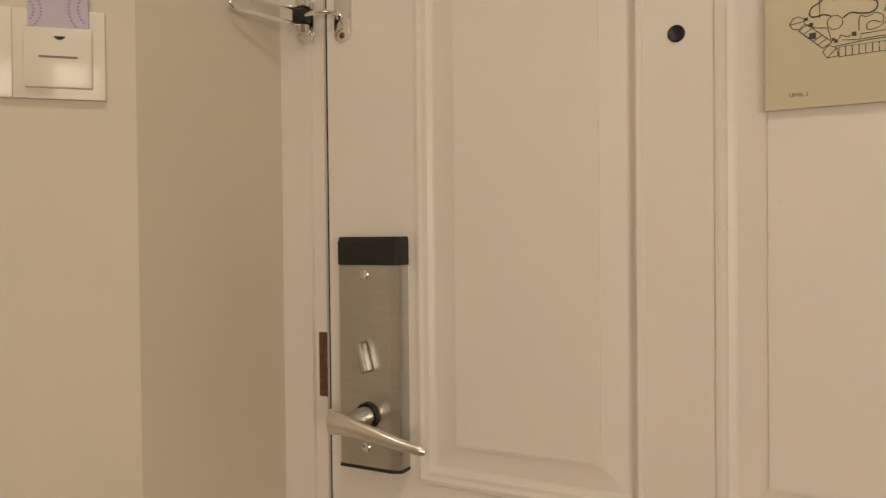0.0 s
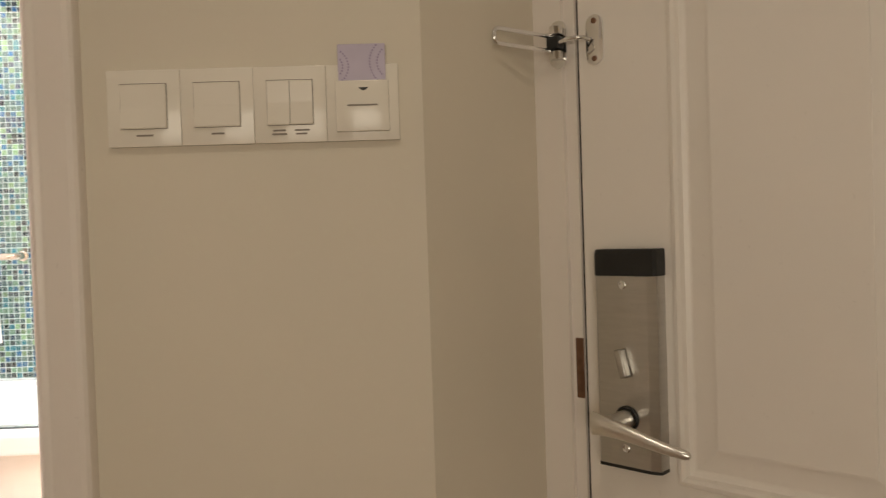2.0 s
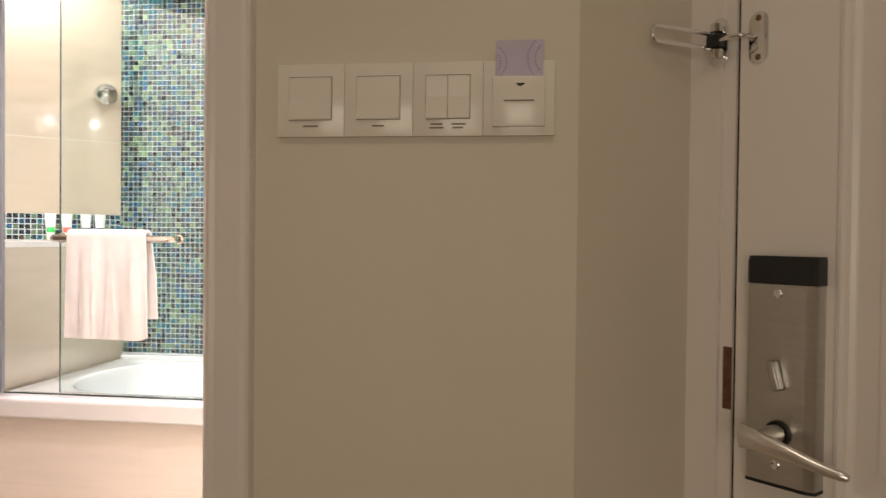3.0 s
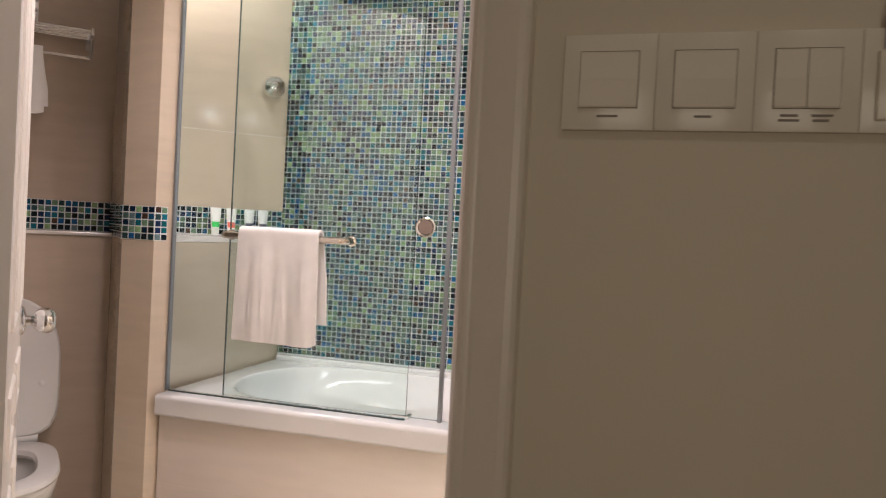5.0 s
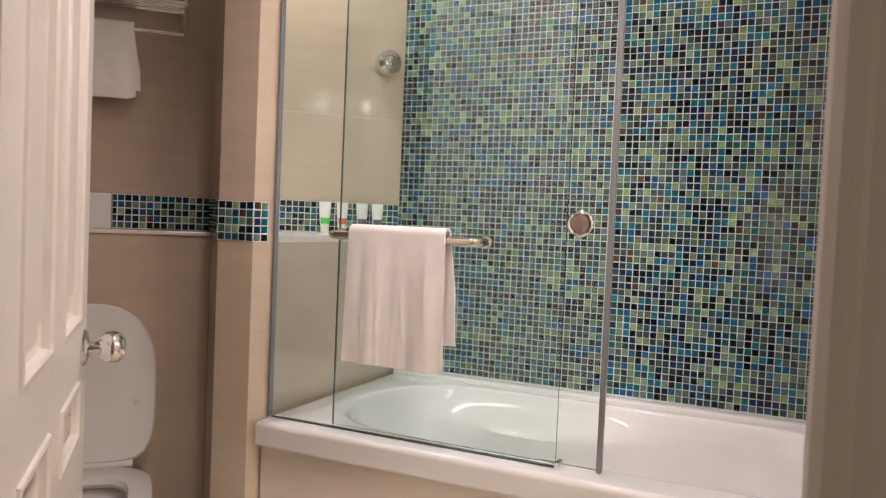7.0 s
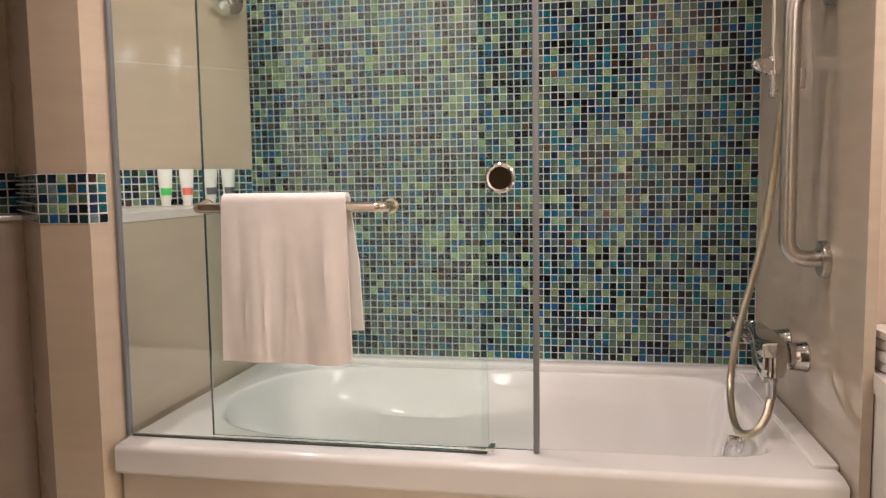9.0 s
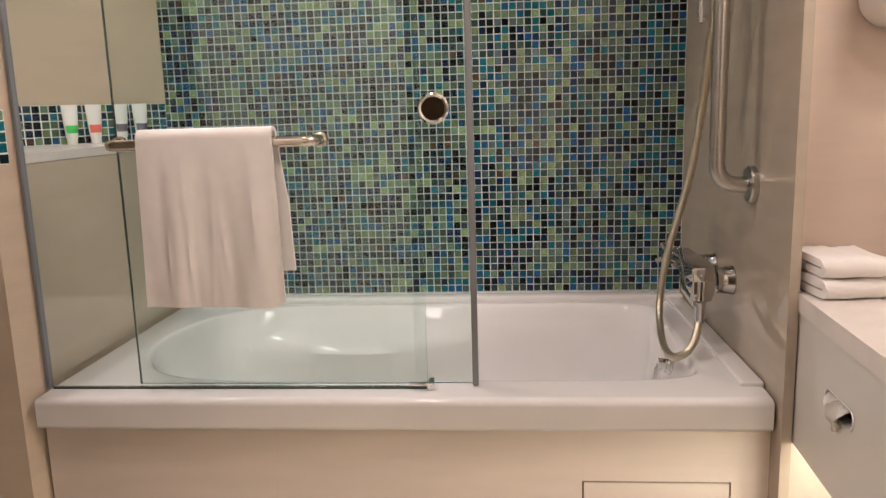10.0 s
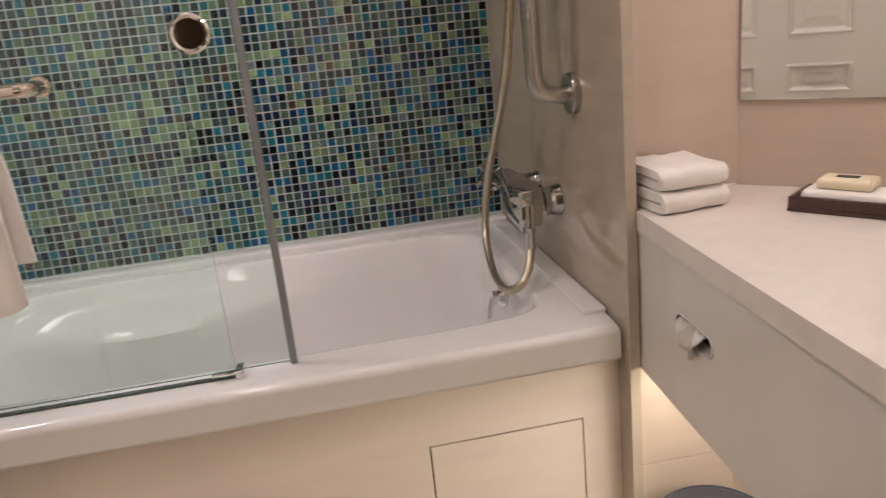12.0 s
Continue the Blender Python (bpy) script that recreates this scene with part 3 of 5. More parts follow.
def key_card():
    t = thing("key_card", (1.586, SWY - 0.012, 1.34), "lilac key card with a printed violet dot pattern, in its holder", "key card")
    part("card", box(bmesh.new(), 1.5570, 1.6150, SWY - 0.0138, SWY - 0.0126, 1.320, 1.3990, 0.0005), LILAC, t)
    for cx, cz, r0, a0, a1 in ((1.548, 1.372, 0.022, -1.2, 1.2), (1.548, 1.372, 0.015, -1.1, 1.1), (1.626, 1.376, 0.030, 1.9, 4.3), (1.626, 1.376, 0.021, 2.0, 4.2)):
        for a in np.arange(a0, a1, 0.0036 / r0):
            x, z = cx + r0 * math.cos(a), cz + r0 * math.sin(a)
            if 1.559 < x < 1.613 and 1.350 < z < 1.397:
                part("dot", box(bmesh.new(), x - 0.0010, x + 0.0010, SWY - 0.0142, SWY - 0.0136, z - 0.0010, z + 0.0010), LILAC2, t)
    return t


key_card().location += Vector((0.0505, 0, -0.0190))


# ---- bathroom walls ----
LW, TX1, MY = -0.015, 1.412, 0.778
NZ0, NZ1, ZJ = 1.094, 1.2095, 1.497
bm = bmesh.new()
box(bm, -0.16, TX1 + 0.15, MY, MY + 0.12, 0, CEILING)
wall_mosaic = structure("wall_mosaic", bm, GROUT, "wall of small blue and green glass mosaic above the bathtub")
bm = bmesh.new()
# pier between tub and toilet, with the recessed shelf on the tub side
PX, CX, CY = -0.137, -0.4285, 0.2915
outline_full = [(PX, 0.0), (-0.024, 0.0), (-0.001, 0.055), (LW, 0.070), (LW, MY), (-0.45, MY), (CX, CY)]
# above the shelf the wall behind the glass runs at 45 degrees to the mosaic wall
JX = -0.020
outline_cut = [(PX, 0.0), (-0.024, 0.0), (-0.001, 0.055), (-0.012, 0.066), (-0.372, 0.426), (JX, MY), (-0.45, MY), (CX, CY)]
prism(bm, outline_full, 0, NZ0)
prism(bm, outline_cut, NZ0, CEILING)
ALCOVE = Matrix.Translation((JX, MY, 0)) @ Matrix.Rotation(radians(45), 4, "Z")
wall_pier = structure("wall_pier", bm, TILE, "beige tiled pier at the foot of the bathtub with a mosaic band")
# the toilet wall runs at 45 degrees: local x along the wall towards the pier, local y into the wall
NOOK = Matrix.Translation((CX, CY, 0)) @ Matrix.Rotation(radians(45), 4, "Z")


def nook(x, y, z=0.0):
    return NOOK @ Vector((x, y, z))


def nook_plan(x0, x1, y0, y1):
    return [tuple(nook(x, y))[:2] for x, y in ((x0, y0), (x1, y0), (x1, y1), (x0, y1))]


bm = bmesh.new()
prism(bm, nook_plan(-1.56, 0.0, 0.0, 0.1), 0, CEILING)
prism(bm, nook_plan(-1.56, -0.0005, -0.10, -0.0005), 0, 1.085)
wall_toilet = structure("wall_toilet", bm, TILEB, "beige tiled wall behind the toilet with a ledge")
bm = bmesh.new()
box(bm, -1.6, -1.5, -1.08, 0.30, 0, CEILING)
structure("wall_left", bm, TILEB, "beige tiled side wall of the bathroom")
part("ledge", box(bmesh.new(), -1.55, -0.001, -0.108, -0.0005, 1.0855, 1.098, 0.003, m=NOOK), STONE, wall_toilet, "pale stone ledge")
part("shelf_ledge", prism(bmesh.new(), [(LW + 0.003, 0.066), (LW + 0.003, MY - 0.002), (JX, MY - 0.003), (-0.3715, 0.4245), (-0.014, 0.067)], NZ0 - 0.008, NZ0 + 0.011), STONE, wall_pier, "white stone shelf")
part("tile", box(bmesh.new(), LW - 0.001, LW + 0.002, 0.0715, MY - 0.004, 0.636, NZ0 - 0.009, 0.0008, 1), TILE, wall_pier)
for z0, z1 in ((NZ1, ZJ - 0.0006), (ZJ + 0.0006, CEILING - 0.001)):
    part("tile", box(bmesh.new(), -0.497, -0.003, -0.002, 0.001, z0, z1, 0.0004, 1, m=ALCOVE), TILE, wall_pier)
part("joint", box(bmesh.new(), -0.497, -0.003, -0.0014, 0.001, ZJ - 0.0007, ZJ + 0.0007, m=ALCOVE), GROUT, wall_pier)
bm = prism(bmesh.new(), [(TX1, -0.022), (TX1 + 0.018, -0.022), (TX1 + 0.018, MY), (TX1, MY)], 0, CEILING)
wall_tubend = structure("wall_tub_end", bm, TILEG, "glossy beige tiled wall at the tap end of the bathtub")
bm = box(bmesh.new(), TX1 + 0.018, 1.80, 0.050, 0.15, 0, CEILING)
wall_towel = structure("wall_towel", bm, TILEP, "pale pinkish tiled wall beside the vanity")
for z0, z1 in ((0.0, 0.3225), (0.3245, 0.802)):
    part("tile", box(bmesh.new(), TX1 + 0.0185, 1.62, 0.0478, 0.0505, z0, z1, 0.0008, 1), TILEP, wall_towel)
bm = bmesh.new()
prism(bm, [(1.645, 0.049), (2.25, -0.556), (2.32, -0.486), (1.715, 0.12)], 0, CEILING)
wall_mirror = structure("wall_mirror", bm, TILEP, "pale diagonal wall behind the vanity")
bm = bmesh.new()
prism(bm, [(1.815, -0.868), (2.25, -0.556), (2.33, -0.61), (1.90, -0.89)], 0, CEILING)
structure("wall_right", bm, TILEP, "plain tiled wall closing the bathroom")

# mirror
mir = thing("mirror", (1.75, -0.045, 0.976), "frameless wall mirror above the vanity counter", "mirror")
mm = face_frame((1.645, 0.049, 0), (0.70711, -0.70711, 0), (0, 0, 1))
part("glass_plate", box(bmesh.new(), 0.003, 0.70, 0.978, 2.0, 0.002, 0.0075, 0.001, m=mm), MIRROR, mir)


# ---- bathtub ----
def tub():
    t = thing("bathtub", (0.7, 0.4, 0.0), "white acrylic bathtub with a sloping back, built into the alcove", "bathtub")
    N = 112

    def loop(x0, x1, y0, y1, p, z, lean=0.0):
        cx, cy, a, b = (x0 + x1) / 2, (y0 + y1) / 2, (x1 - x0) / 2, (y1 - y0) / 2
        out = []
        for k in range(N):
            th = 2 * math.pi * k / N
            c, s = math.cos(th), math.sin(th)
            # round head end, squarer tap end
            e = p[0] * (1 - (c + 1) / 2) + p[1] * (c + 1) / 2
            r = (abs(c) ** e + abs(s) ** e) ** (-1 / e)
            x, y = cx + a * r * c, cy + b * r * s
            if lean and s > 0:
                w = max(0.0, 1 - ((x - 0.50) / 0.42) ** 2) ** 2
                y -= lean * w * s
            out.append((x, y, z))
        return out

    R = (300, 110)
    B = (2.3, 11.0)
    loops = [
        loop(LW + 0.016, TX1 - 0.002, 0.003, MY - 0.005, R, 0.572),
        loop(LW + 0.016, TX1 - 0.002, 0.0, MY - 0.005, R, 0.577),
        loop(LW + 0.016, TX1 - 0.002, 0.0, MY - 0.005, R, 0.579),
        loop(LW + 0.016, TX1 - 0.002, 0.0, MY - 0.005, R, 0.619),
        loop(LW + 0.016, TX1 - 0.002, 0.0, MY - 0.005, R, 0.6215),
        loop(LW + 0.016, TX1 - 0.002, 0.0015, MY - 0.005, R, 0.6265),
        loop(LW + 0.018, TX1 - 0.004, 0.006, MY - 0.007, R, 0.6315),
        loop(LW + 0.021, TX1 - 0.007, 0.012, MY - 0.010, R, 0.6338),
        loop(LW + 0.023, TX1 - 0.009, 0.016, MY - 0.012, R, 0.634),
        loop(0.078, 1.329, 0.096, 0.712, (2.4, 11.0), 0.634),
        loop(0.082, 1.325, 0.100, 0.708, (2.4, 11.0), 0.634),
        loop(0.087, 1.320, 0.105, 0.704, B, 0.6325),
        loop(0.092, 1.315, 0.110, 0.699, B, 0.627),
        loop(0.099, 1.309, 0.117, 0.693, B, 0.604, 0.008),
        loop(0.106, 1.304, 0.126, 0.684, B, 0.586, 0.026),
        loop(0.112, 1.301, 0.130, 0.680, B, 0.569, 0.060),
        loop(0.120, 1.299, 0.133, 0.677, B, 0.554, 0.095),
        loop(0.130, 1.297, 0.136, 0.674, B, 0.536, 0.112),
        loop(0.15, 1.294, 0.140, 0.670, B, 0.50, 0.108),
        loop(0.20, 1.278, 0.160, 0.650, B, 0.40, 0.085),
        loop(0.27, 1.257, 0.185, 0.625, B, 0.30, 0.045),
        loop(0.33, 1.222, 0.225, 0.585, B, 0.25),
        loop(0.42, 1.15, 0.29, 0.52, B, 0.238),
    ]
    bm = bmesh.new()
    rings(bm, loops, close_ends=False)
    bm.verts.ensure_lookup_table()
    bm.faces.new(list(bm.verts)[-N:])
    part("basin", bm, ACRYL, t, "", True)
    # raised tiling upstand along the walls
    bm = bmesh.new()
    box(bm, 0.004, TX1 - 0.002, 0.728, MY - 0.001, 0.630, 0.650, 0.006, 3)
    box(bm, 1.366, TX1 - 0.002, 0.068, 0.728, 0.628, 0.643, 0.005, 3)
    part("upstand", bm, ACRYL, t, "", True)
    part("waste_lever", tube(bmesh.new(), [(1.284, 0.37, 0.586), (1.270, 0.37, 0.560), (1.266, 0.37, 0.530)], 0.009, 12), CHROME, t, "chrome waste lever", True)
    part("overflow_knob", lathe(bmesh.new(), [(0.026, 0), (0.026, 0.006), (0.022, 0.012), (0.012, 0.014), (0.012, 0.03), (0.001, 0.031)], aim((1.302, 0.37, 0.575), (-1, 0, 0.1)), 24), CHROME, t, "chrome overflow knob", True)
    return t


tub()

# apron below the rim
apron = thing("tub_apron", (0.7, 0.03, 0), "beige tiled bathtub apron with an access hatch", "bath panel", kind="structure")
seams = (0.0, 0.466, 1.066, TX1)
for x0, x1 in zip(seams, seams[1:]):
    if x0 < 1.0:
        part("tile", box(bmesh.new(), x0 + 0.0004, x1 - 0.0004, 0.030, 0.045, 0.3616, 0.572, 0.0004), APRON, apron)
        part("tile", box(bmesh.new(), x0 + 0.0004, x1 - 0.0004, 0.030, 0.045, 0.0, 0.3606, 0.0004), APRON, apron)
bm = bmesh.new()
box(bm, 1.0660, TX1, 0.030, 0.045, 0.458, 0.572)
box(bm, 1.3440, TX1, 0.030, 0.045, 0.0, 0.458)
part("tile", bm, APRON, apron)
part("access_hatch", box(bmesh.new(), 1.0688, 1.3418, 0.0305, 0.0438, 0.05, 0.4545, 0.0008), APRON, apron, "removable tiled access hatch")
part("backing", box(bmesh.new(), 0.0, TX1, 0.0452, 0.055, 0.0, 0.572), GROUT, apron)
part("joint", box(bmesh.new(), 0.0, 1.066, 0.0306, 0.0448, 0.0, 0.571), APRON, apron)
part("joint", box(bmesh.new(), 1.066, TX1, 0.0306, 0.0448, 0.4585, 0.571), APRON, apron)
# dark sheet behind the hatch paints the shade of its gap
part("hatch_gap_shade", box(bmesh.new(), 1.0675, 1.3435, 0.0440, 0.0451, 0.04, 0.4575), GAPSHADE, apron)

# ---- shower screen ----
screen = thing("shower_screen", (0.4, 0.06, 0.63), "two sliding clear glass shower panels on the tub rim", "shower screen")
GZ0, GZ1 = 0.640, 2.0


def pane(x0, x1, y, thick=0.007):
    ob = part("glass_pane", box(bmesh.new(), x0, x1, y - thick / 2, y + thick / 2, GZ0, GZ1, 0.0006, 1), GLASS, screen)
    ob.visible_shadow = False
    return ob


front_pane = pane(0.004, 0.772, 0.056)
rear_pane = pane(0.190, 0.860, 0.074)
part("edge_seal", box(bmesh.new(), 0.858, 0.870, 0.068, 0.081, GZ0 - 0.004, GZ1, 0.002), SEAL, screen, "grey edge seal", True)
part("wall_channel", box(bmesh.new(), 0.0005, 0.0075, 0.048, 0.066, GZ0 - 0.003, GZ1, 0.001), SEAL, screen, "grey wall channel")
part("bottom_seal", box(bmesh.new(), 0.010, 0.770, 0.0535, 0.0585, 0.6342, 0.6385, 0.001), EDGE, screen, "grey bottom seal")
part("pane_edge", box(bmesh.new(), 0.1880, 0.1902, 0.0705, 0.0775, GZ0, GZ1), EDGE, screen)
bm = bmesh.new()
box(bm, 0.735, 0.783, 0.044, 0.053, 0.644, 0.650, 0.002)
box(bm, 0.772, 0.784, 0.046, 0.082, 0.6342, 0.649, 0.002)
part("guide_clip", bm, CHROME, screen, "small chrome guide clip", True)
pull = part("finger_pull", lathe(bmesh.new(), [(0.0290, 0.0), (0.0290, 0.004), (0.0255, 0.006), (0.0215, 0.004), (0.0208, -0.001), (0.0206, -0.004), (0.001, -0.0041)], aim((0.797, 0.0705, 1.169), (0, -1, 0)), 32), CHROME, screen, "round chrome finger pull", True)
part("pull_cup", lathe(bmesh.new(), [(0.0206, -0.002), (0.0206, 0.001), (0.001, 0.0011)], aim((0.797, 0.0695, 1.169), (0, -1, 0)), 28), DARKREFLECT, pull, "recessed chrome cup, coloured dark for the dark room it reflects", True)

bar = thing("towel_bar", (0.39, 0.05, 1.12), "chrome towel bar fixed to the glass screen", "towel bar")
part("rod", tube(bmesh.new(), rounded([(0.206, 0.052, 1.119), (0.206, 0.0, 1.119), (0.588, 0.0, 1.119), (0.588, 0.052, 1.119)], 0.022), 0.0105, 16), TINTED, bar, "", True)
for x in (0.206, 0.588):
    part("flange", lathe(bmesh.new(), [(0.0155, 0), (0.0155, 0.004), (0.013, 0.007), (0.010, 0.008)], aim((x, 0.0522, 1.119), (0, -1, 0)), 22), TINTED, bar, "", True)


# bath towel over the bar; short creases: place across, place down, slant, height
FOLDS = ((0.12, 0.085, 0.2, 0.030), (0.21, 0.080, -0.3, 0.026), (0.33, 0.070, 0.1, 0.040), (0.45, 0.085, 0.9, 0.026), (0.36, 0.180, -0.2, 0.060), (0.60, 0.190, 0.3, 0.060), (0.83, 0.120, 0.1, 0.050), (0.20, 0.215, 0.1, 0.050))


def draped_towel(name, x0, x1, y, z, r, front, back, label, seed=1, place=Matrix()):
    rnd = random.Random(seed)
    t = thing(name, place @ Vector(((x0 + x1) / 2, y, z - front)), label, "towel")
    ph = [rnd.uniform(0, 6.28) for _ in range(6)]
    nx, path = 60, []
    for k in range(26):
        path.append((-1, front * (1 - k / 25)))
    for k in range(1, 12):
        path.append((math.pi * k / 12, None))
    for k in range(20):
        path.append((1, back * k / 19))
    outer, inner = [], []
    for th, rows in ((0.0055, outer), (-0.0015, inner)):
        for a, d in path:
            row = []
            for i in range(nx + 1):
                u = i / nx
                x = x0 + (x1 - x0) * u
                if d is None:
                    yy, zz = y - (r + th) * math.cos(a), z + (r + th) * math.sin(a)
                    row.append((x, yy, zz))
                else:
                    f = min(1, d / 0.12)
                    ridges = sum(0.0034 * math.exp(-((u - u0 - lean * (d - d0)) / 0.013) ** 2 - ((d - d0) / tall) ** 2) for u0, d0, lean, tall in FOLDS)
                    crease = ridges + 0.0022 * math.exp(-((u - 0.33 - 0.10 * d) / 0.018) ** 2) + 0.0016 * math.exp(-((u - 0.55 + 0.2 * d) / 0.014) ** 2)
                    w = f * (0.0040 * math.sin(11 * u + ph[0] + 1.5 * d) + 0.0022 * math.sin(23 * u + ph[1] + 6 * d) + 0.0008 * math.sin(41 * u + ph[2] - 9 * d)) - f * crease * min(1, d / 0.2)
                    yy = y + a * (r + th) + w * (1 if a < 0 else 0.3) - (0.006 * f if a < 0 else 0)
                    side = 0.006 * math.sin(9 * d + ph[3]) * f * (u - 0.5) + (0.012 * f * (u - 0.4) if a < 0 else f * (0.022 + 0.035 * d) * max(0.0, u - 0.3))
                    drop = d * (1 + 0.005 * math.sin(5 * u + ph[4]) * f) - (0.008 * f * max(0, u - 0.93) / 0.07 if a < 0 else 0)
                    row.append((x + side, yy, z - drop))
            rows.append(row)
    bm = bmesh.new()
    vo = [[bm.verts.new(place @ Vector(p)) for p in row] for row in outer]
    vi = [[bm.verts.new(place @ Vector(p)) for p in row] for row in inner]
    for g, flip in ((vo, False), (vi, True)):
        for a, b in zip(g, g[1:]):
            for i in range(nx):
                q = (a[i], a[i + 1], b[i + 1], b[i])
                bm.faces.new(q[::-1] if flip else q)
    for i in range(nx):
        bm.faces.new((vo[0][i], vi[0][i], vi[0][i + 1], vo[0][i + 1]))
        bm.faces.new((vo[-1][i], vo[-1][i + 1], vi[-1][i + 1], vi[-1][i]))
    for a in range(len(path) - 1):
        bm.faces.new((vo[a][0], vo[a + 1][0], vi[a + 1][0], vi[a][0]))
        bm.faces.new((vo[a][-1], vi[a][-1], vi[a + 1][-1], vo[a + 1][-1]))
    part("cloth", bm, CLOTH, t, "", True)
    return t


draped_towel("bath_towel", 0.270, 0.517, 0.0, 1.127, 0.014, 0.305, 0.245, "white terry bath towel draped over the glass screen's bar", seed=3)

# ---- shower fittings ----
WX = TX1
grab = thing("grab_bar", (WX, 0.15, 1.0), "brushed steel vertical grab bar on the tap end wall", "grab bar")
part("rod", tube(bmesh.new(), rounded([(WX - 0.004, 0.188, 1.005), (WX - 0.072, 0.188, 1.005), (WX - 0.072, 0.188, 1.517), (WX - 0.004, 0.188, 1.517)], 0.045), 0.0155, 18), STEEL, grab, "", True)
for z in (1.005, 1.517):
    part("flange", lathe(bmesh.new(), [(0.036, 0), (0.036, 0.010), (0.033, 0.013), (0.016, 0.0135)], aim((WX - 0.0002, 0.188, z), (-1, 0, 0)), 30), STEEL, grab, "", True)

rail = thing("shower_rail", (WX, 0.47, 1.36), "chrome shower slide rail with a hand shower holder", "shower rail")
part("rod", tube(bmesh.new(), [(WX - 0.034, 0.492, 1.345), (WX - 0.034, 0.492, 2.02)], 0.0085, 14), CHROME, rail, "", True)
for z in (1.352, 2.00):
    part("bracket", tube(bmesh.new(), [(WX - 0.001, 0.492, z), (WX - 0.034, 0.492, z)], 0.010, 14), CHROME, rail, "", True)
hold = part("holder", lathe(bmesh.new(), [(0.017, -0.018), (0.019, -0.010), (0.019, 0.012), (0.015, 0.022)], aim((WX - 0.036, 0.488, 1.412), (0, 0, 1)), 20), CHROME, rail, "chrome sliding holder", True)
part("clamp", lathe(bmesh.new(), [(0.014, 0), (0.019, 0.012), (0.017, 0.030), (0.008, 0.044), (0.001, 0.046)], aim((WX - 0.046, 0.480, 1.414), (-0.85, -0.4, 0.05)), 18), CHROME, hold, "", True)


def mixer():
    t = thing("bath_mixer", (WX, 0.35, 0.80), "chrome wall mounted bath mixer tap with diverter", "bath mixer")
    bx, z = WX - 0.074, 0.790

    def bar(rows, power):
        loops = []
        for y, cx, cz, w, h in rows:
            loop = []
            for a in np.linspace(0, 2 * math.pi, 32, endpoint=False):
                c, q = math.cos(a), math.sin(a)
                r = (abs(c) ** power + abs(q) ** power) ** (-1 / power)
                loop.append((cx + w * r * c, y, cz + h * r * q))
            loops.append(loop)
        return rings(bmesh.new(), loops)

    part("body", bar(((0.244, bx, z, 0.017, 0.023), (0.247, bx, z, 0.0225, 0.029), (0.252, bx, z, 0.0235, 0.030), (0.31, bx + 0.002, z + 0.001, 0.0235, 0.029), (0.40, bx + 0.008, z + 0.006, 0.021, 0.023), (0.468, bx + 0.010, z + 0.008, 0.018, 0.018), (0.474, bx + 0.010, z + 0.008, 0.013, 0.013)), 6), DIMCHROME, t, "", True)
    for y in (0.300, 0.443):
        part("wall_union", lathe(bmesh.new(), [(0.0315, 0), (0.0315, 0.003), (0.030, 0.005), (0.0285, 0.030), (0.0285, 0.036), (0.019, 0.038), (0.019, 0.060)], aim((WX - 0.0002, y, z - 0.002), (-1, 0, 0)), 28), DIMCHROME, t, "", True)
    # broad lever lying along the body
    bm = bmesh.new()
    plan = [(-0.025, 0.238), (0.022, 0.238), (0.024, 0.30), (0.022, 0.462), (-0.014, 0.462), (-0.026, 0.31)]
    prism(bm, plan, -0.024, 0.007)
    bmesh.ops.bevel(bm, geom=bm.edges[:], offset=0.003, segments=3, profile=0.5, affect="EDGES")
    bmesh.ops.transform(bm, matrix=Matrix.Translation((bx - 0.002, 0, z + 0.032)) @ Matrix.Rotation(radians(-5), 4, "Y"), verts=bm.verts[:])
    part("lever", bm, DIMCHROME, t, "flat chrome lever", True)
    part("front_cap", lathe(bmesh.new(), [(0.020, -0.032), (0.0225, -0.030), (0.0225, 0.020), (0.018, 0.026), (0.001, 0.027)], aim((bx, 0.262, z - 0.004), (0, 0, 1)), 28), DIMCHROME, t, "", True)
    part("spout", bar(((0.258, bx - 0.008, z - 0.040, 0.010, 0.008), (0.262, bx - 0.008, z - 0.040, 0.013, 0.011), (0.36, bx - 0.006, z - 0.030, 0.014, 0.012), (0.43, bx + 0.004, z - 0.014, 0.013, 0.012)), 4), DIMCHROME, t, "", True)
    kc = Vector((bx - 0.012, 0.530, z + 0.010))
    knob = part("diverter_knob", lathe(bmesh.new(), [(0.011, -0.062), (0.012, -0.018), (0.020, -0.016), (0.020, 0.012), (0.015, 0.018), (0.001, 0.0185)], aim(kc, (-0.22, 1, 0)), 22), DIMCHROME, t, "", True)
    for a in range(4):
        d = Vector((math.cos(a * math.pi / 2 + 0.5), 0.2, math.sin(a * math.pi / 2 + 0.5))).normalized()
        part("knob_arm", tube(bmesh.new(), [kc + d * 0.014, kc + d * 0.032, kc + d * 0.035], 0.0068, 10), DIMCHROME, knob, "", True)
    part("hose_outlet", lathe(bmesh.new(), [(0.016, 0), (0.016, 0.014), (0.0135, 0.016), (0.0135, 0.024), (0.0115, 0.028), (0.0105, 0.060), (0.009, 0.064)], aim((bx - 0.002, 0.268, z - 0.024), (0, 0, -1)), 20), DIMCHROME, t, "", True)
    return t


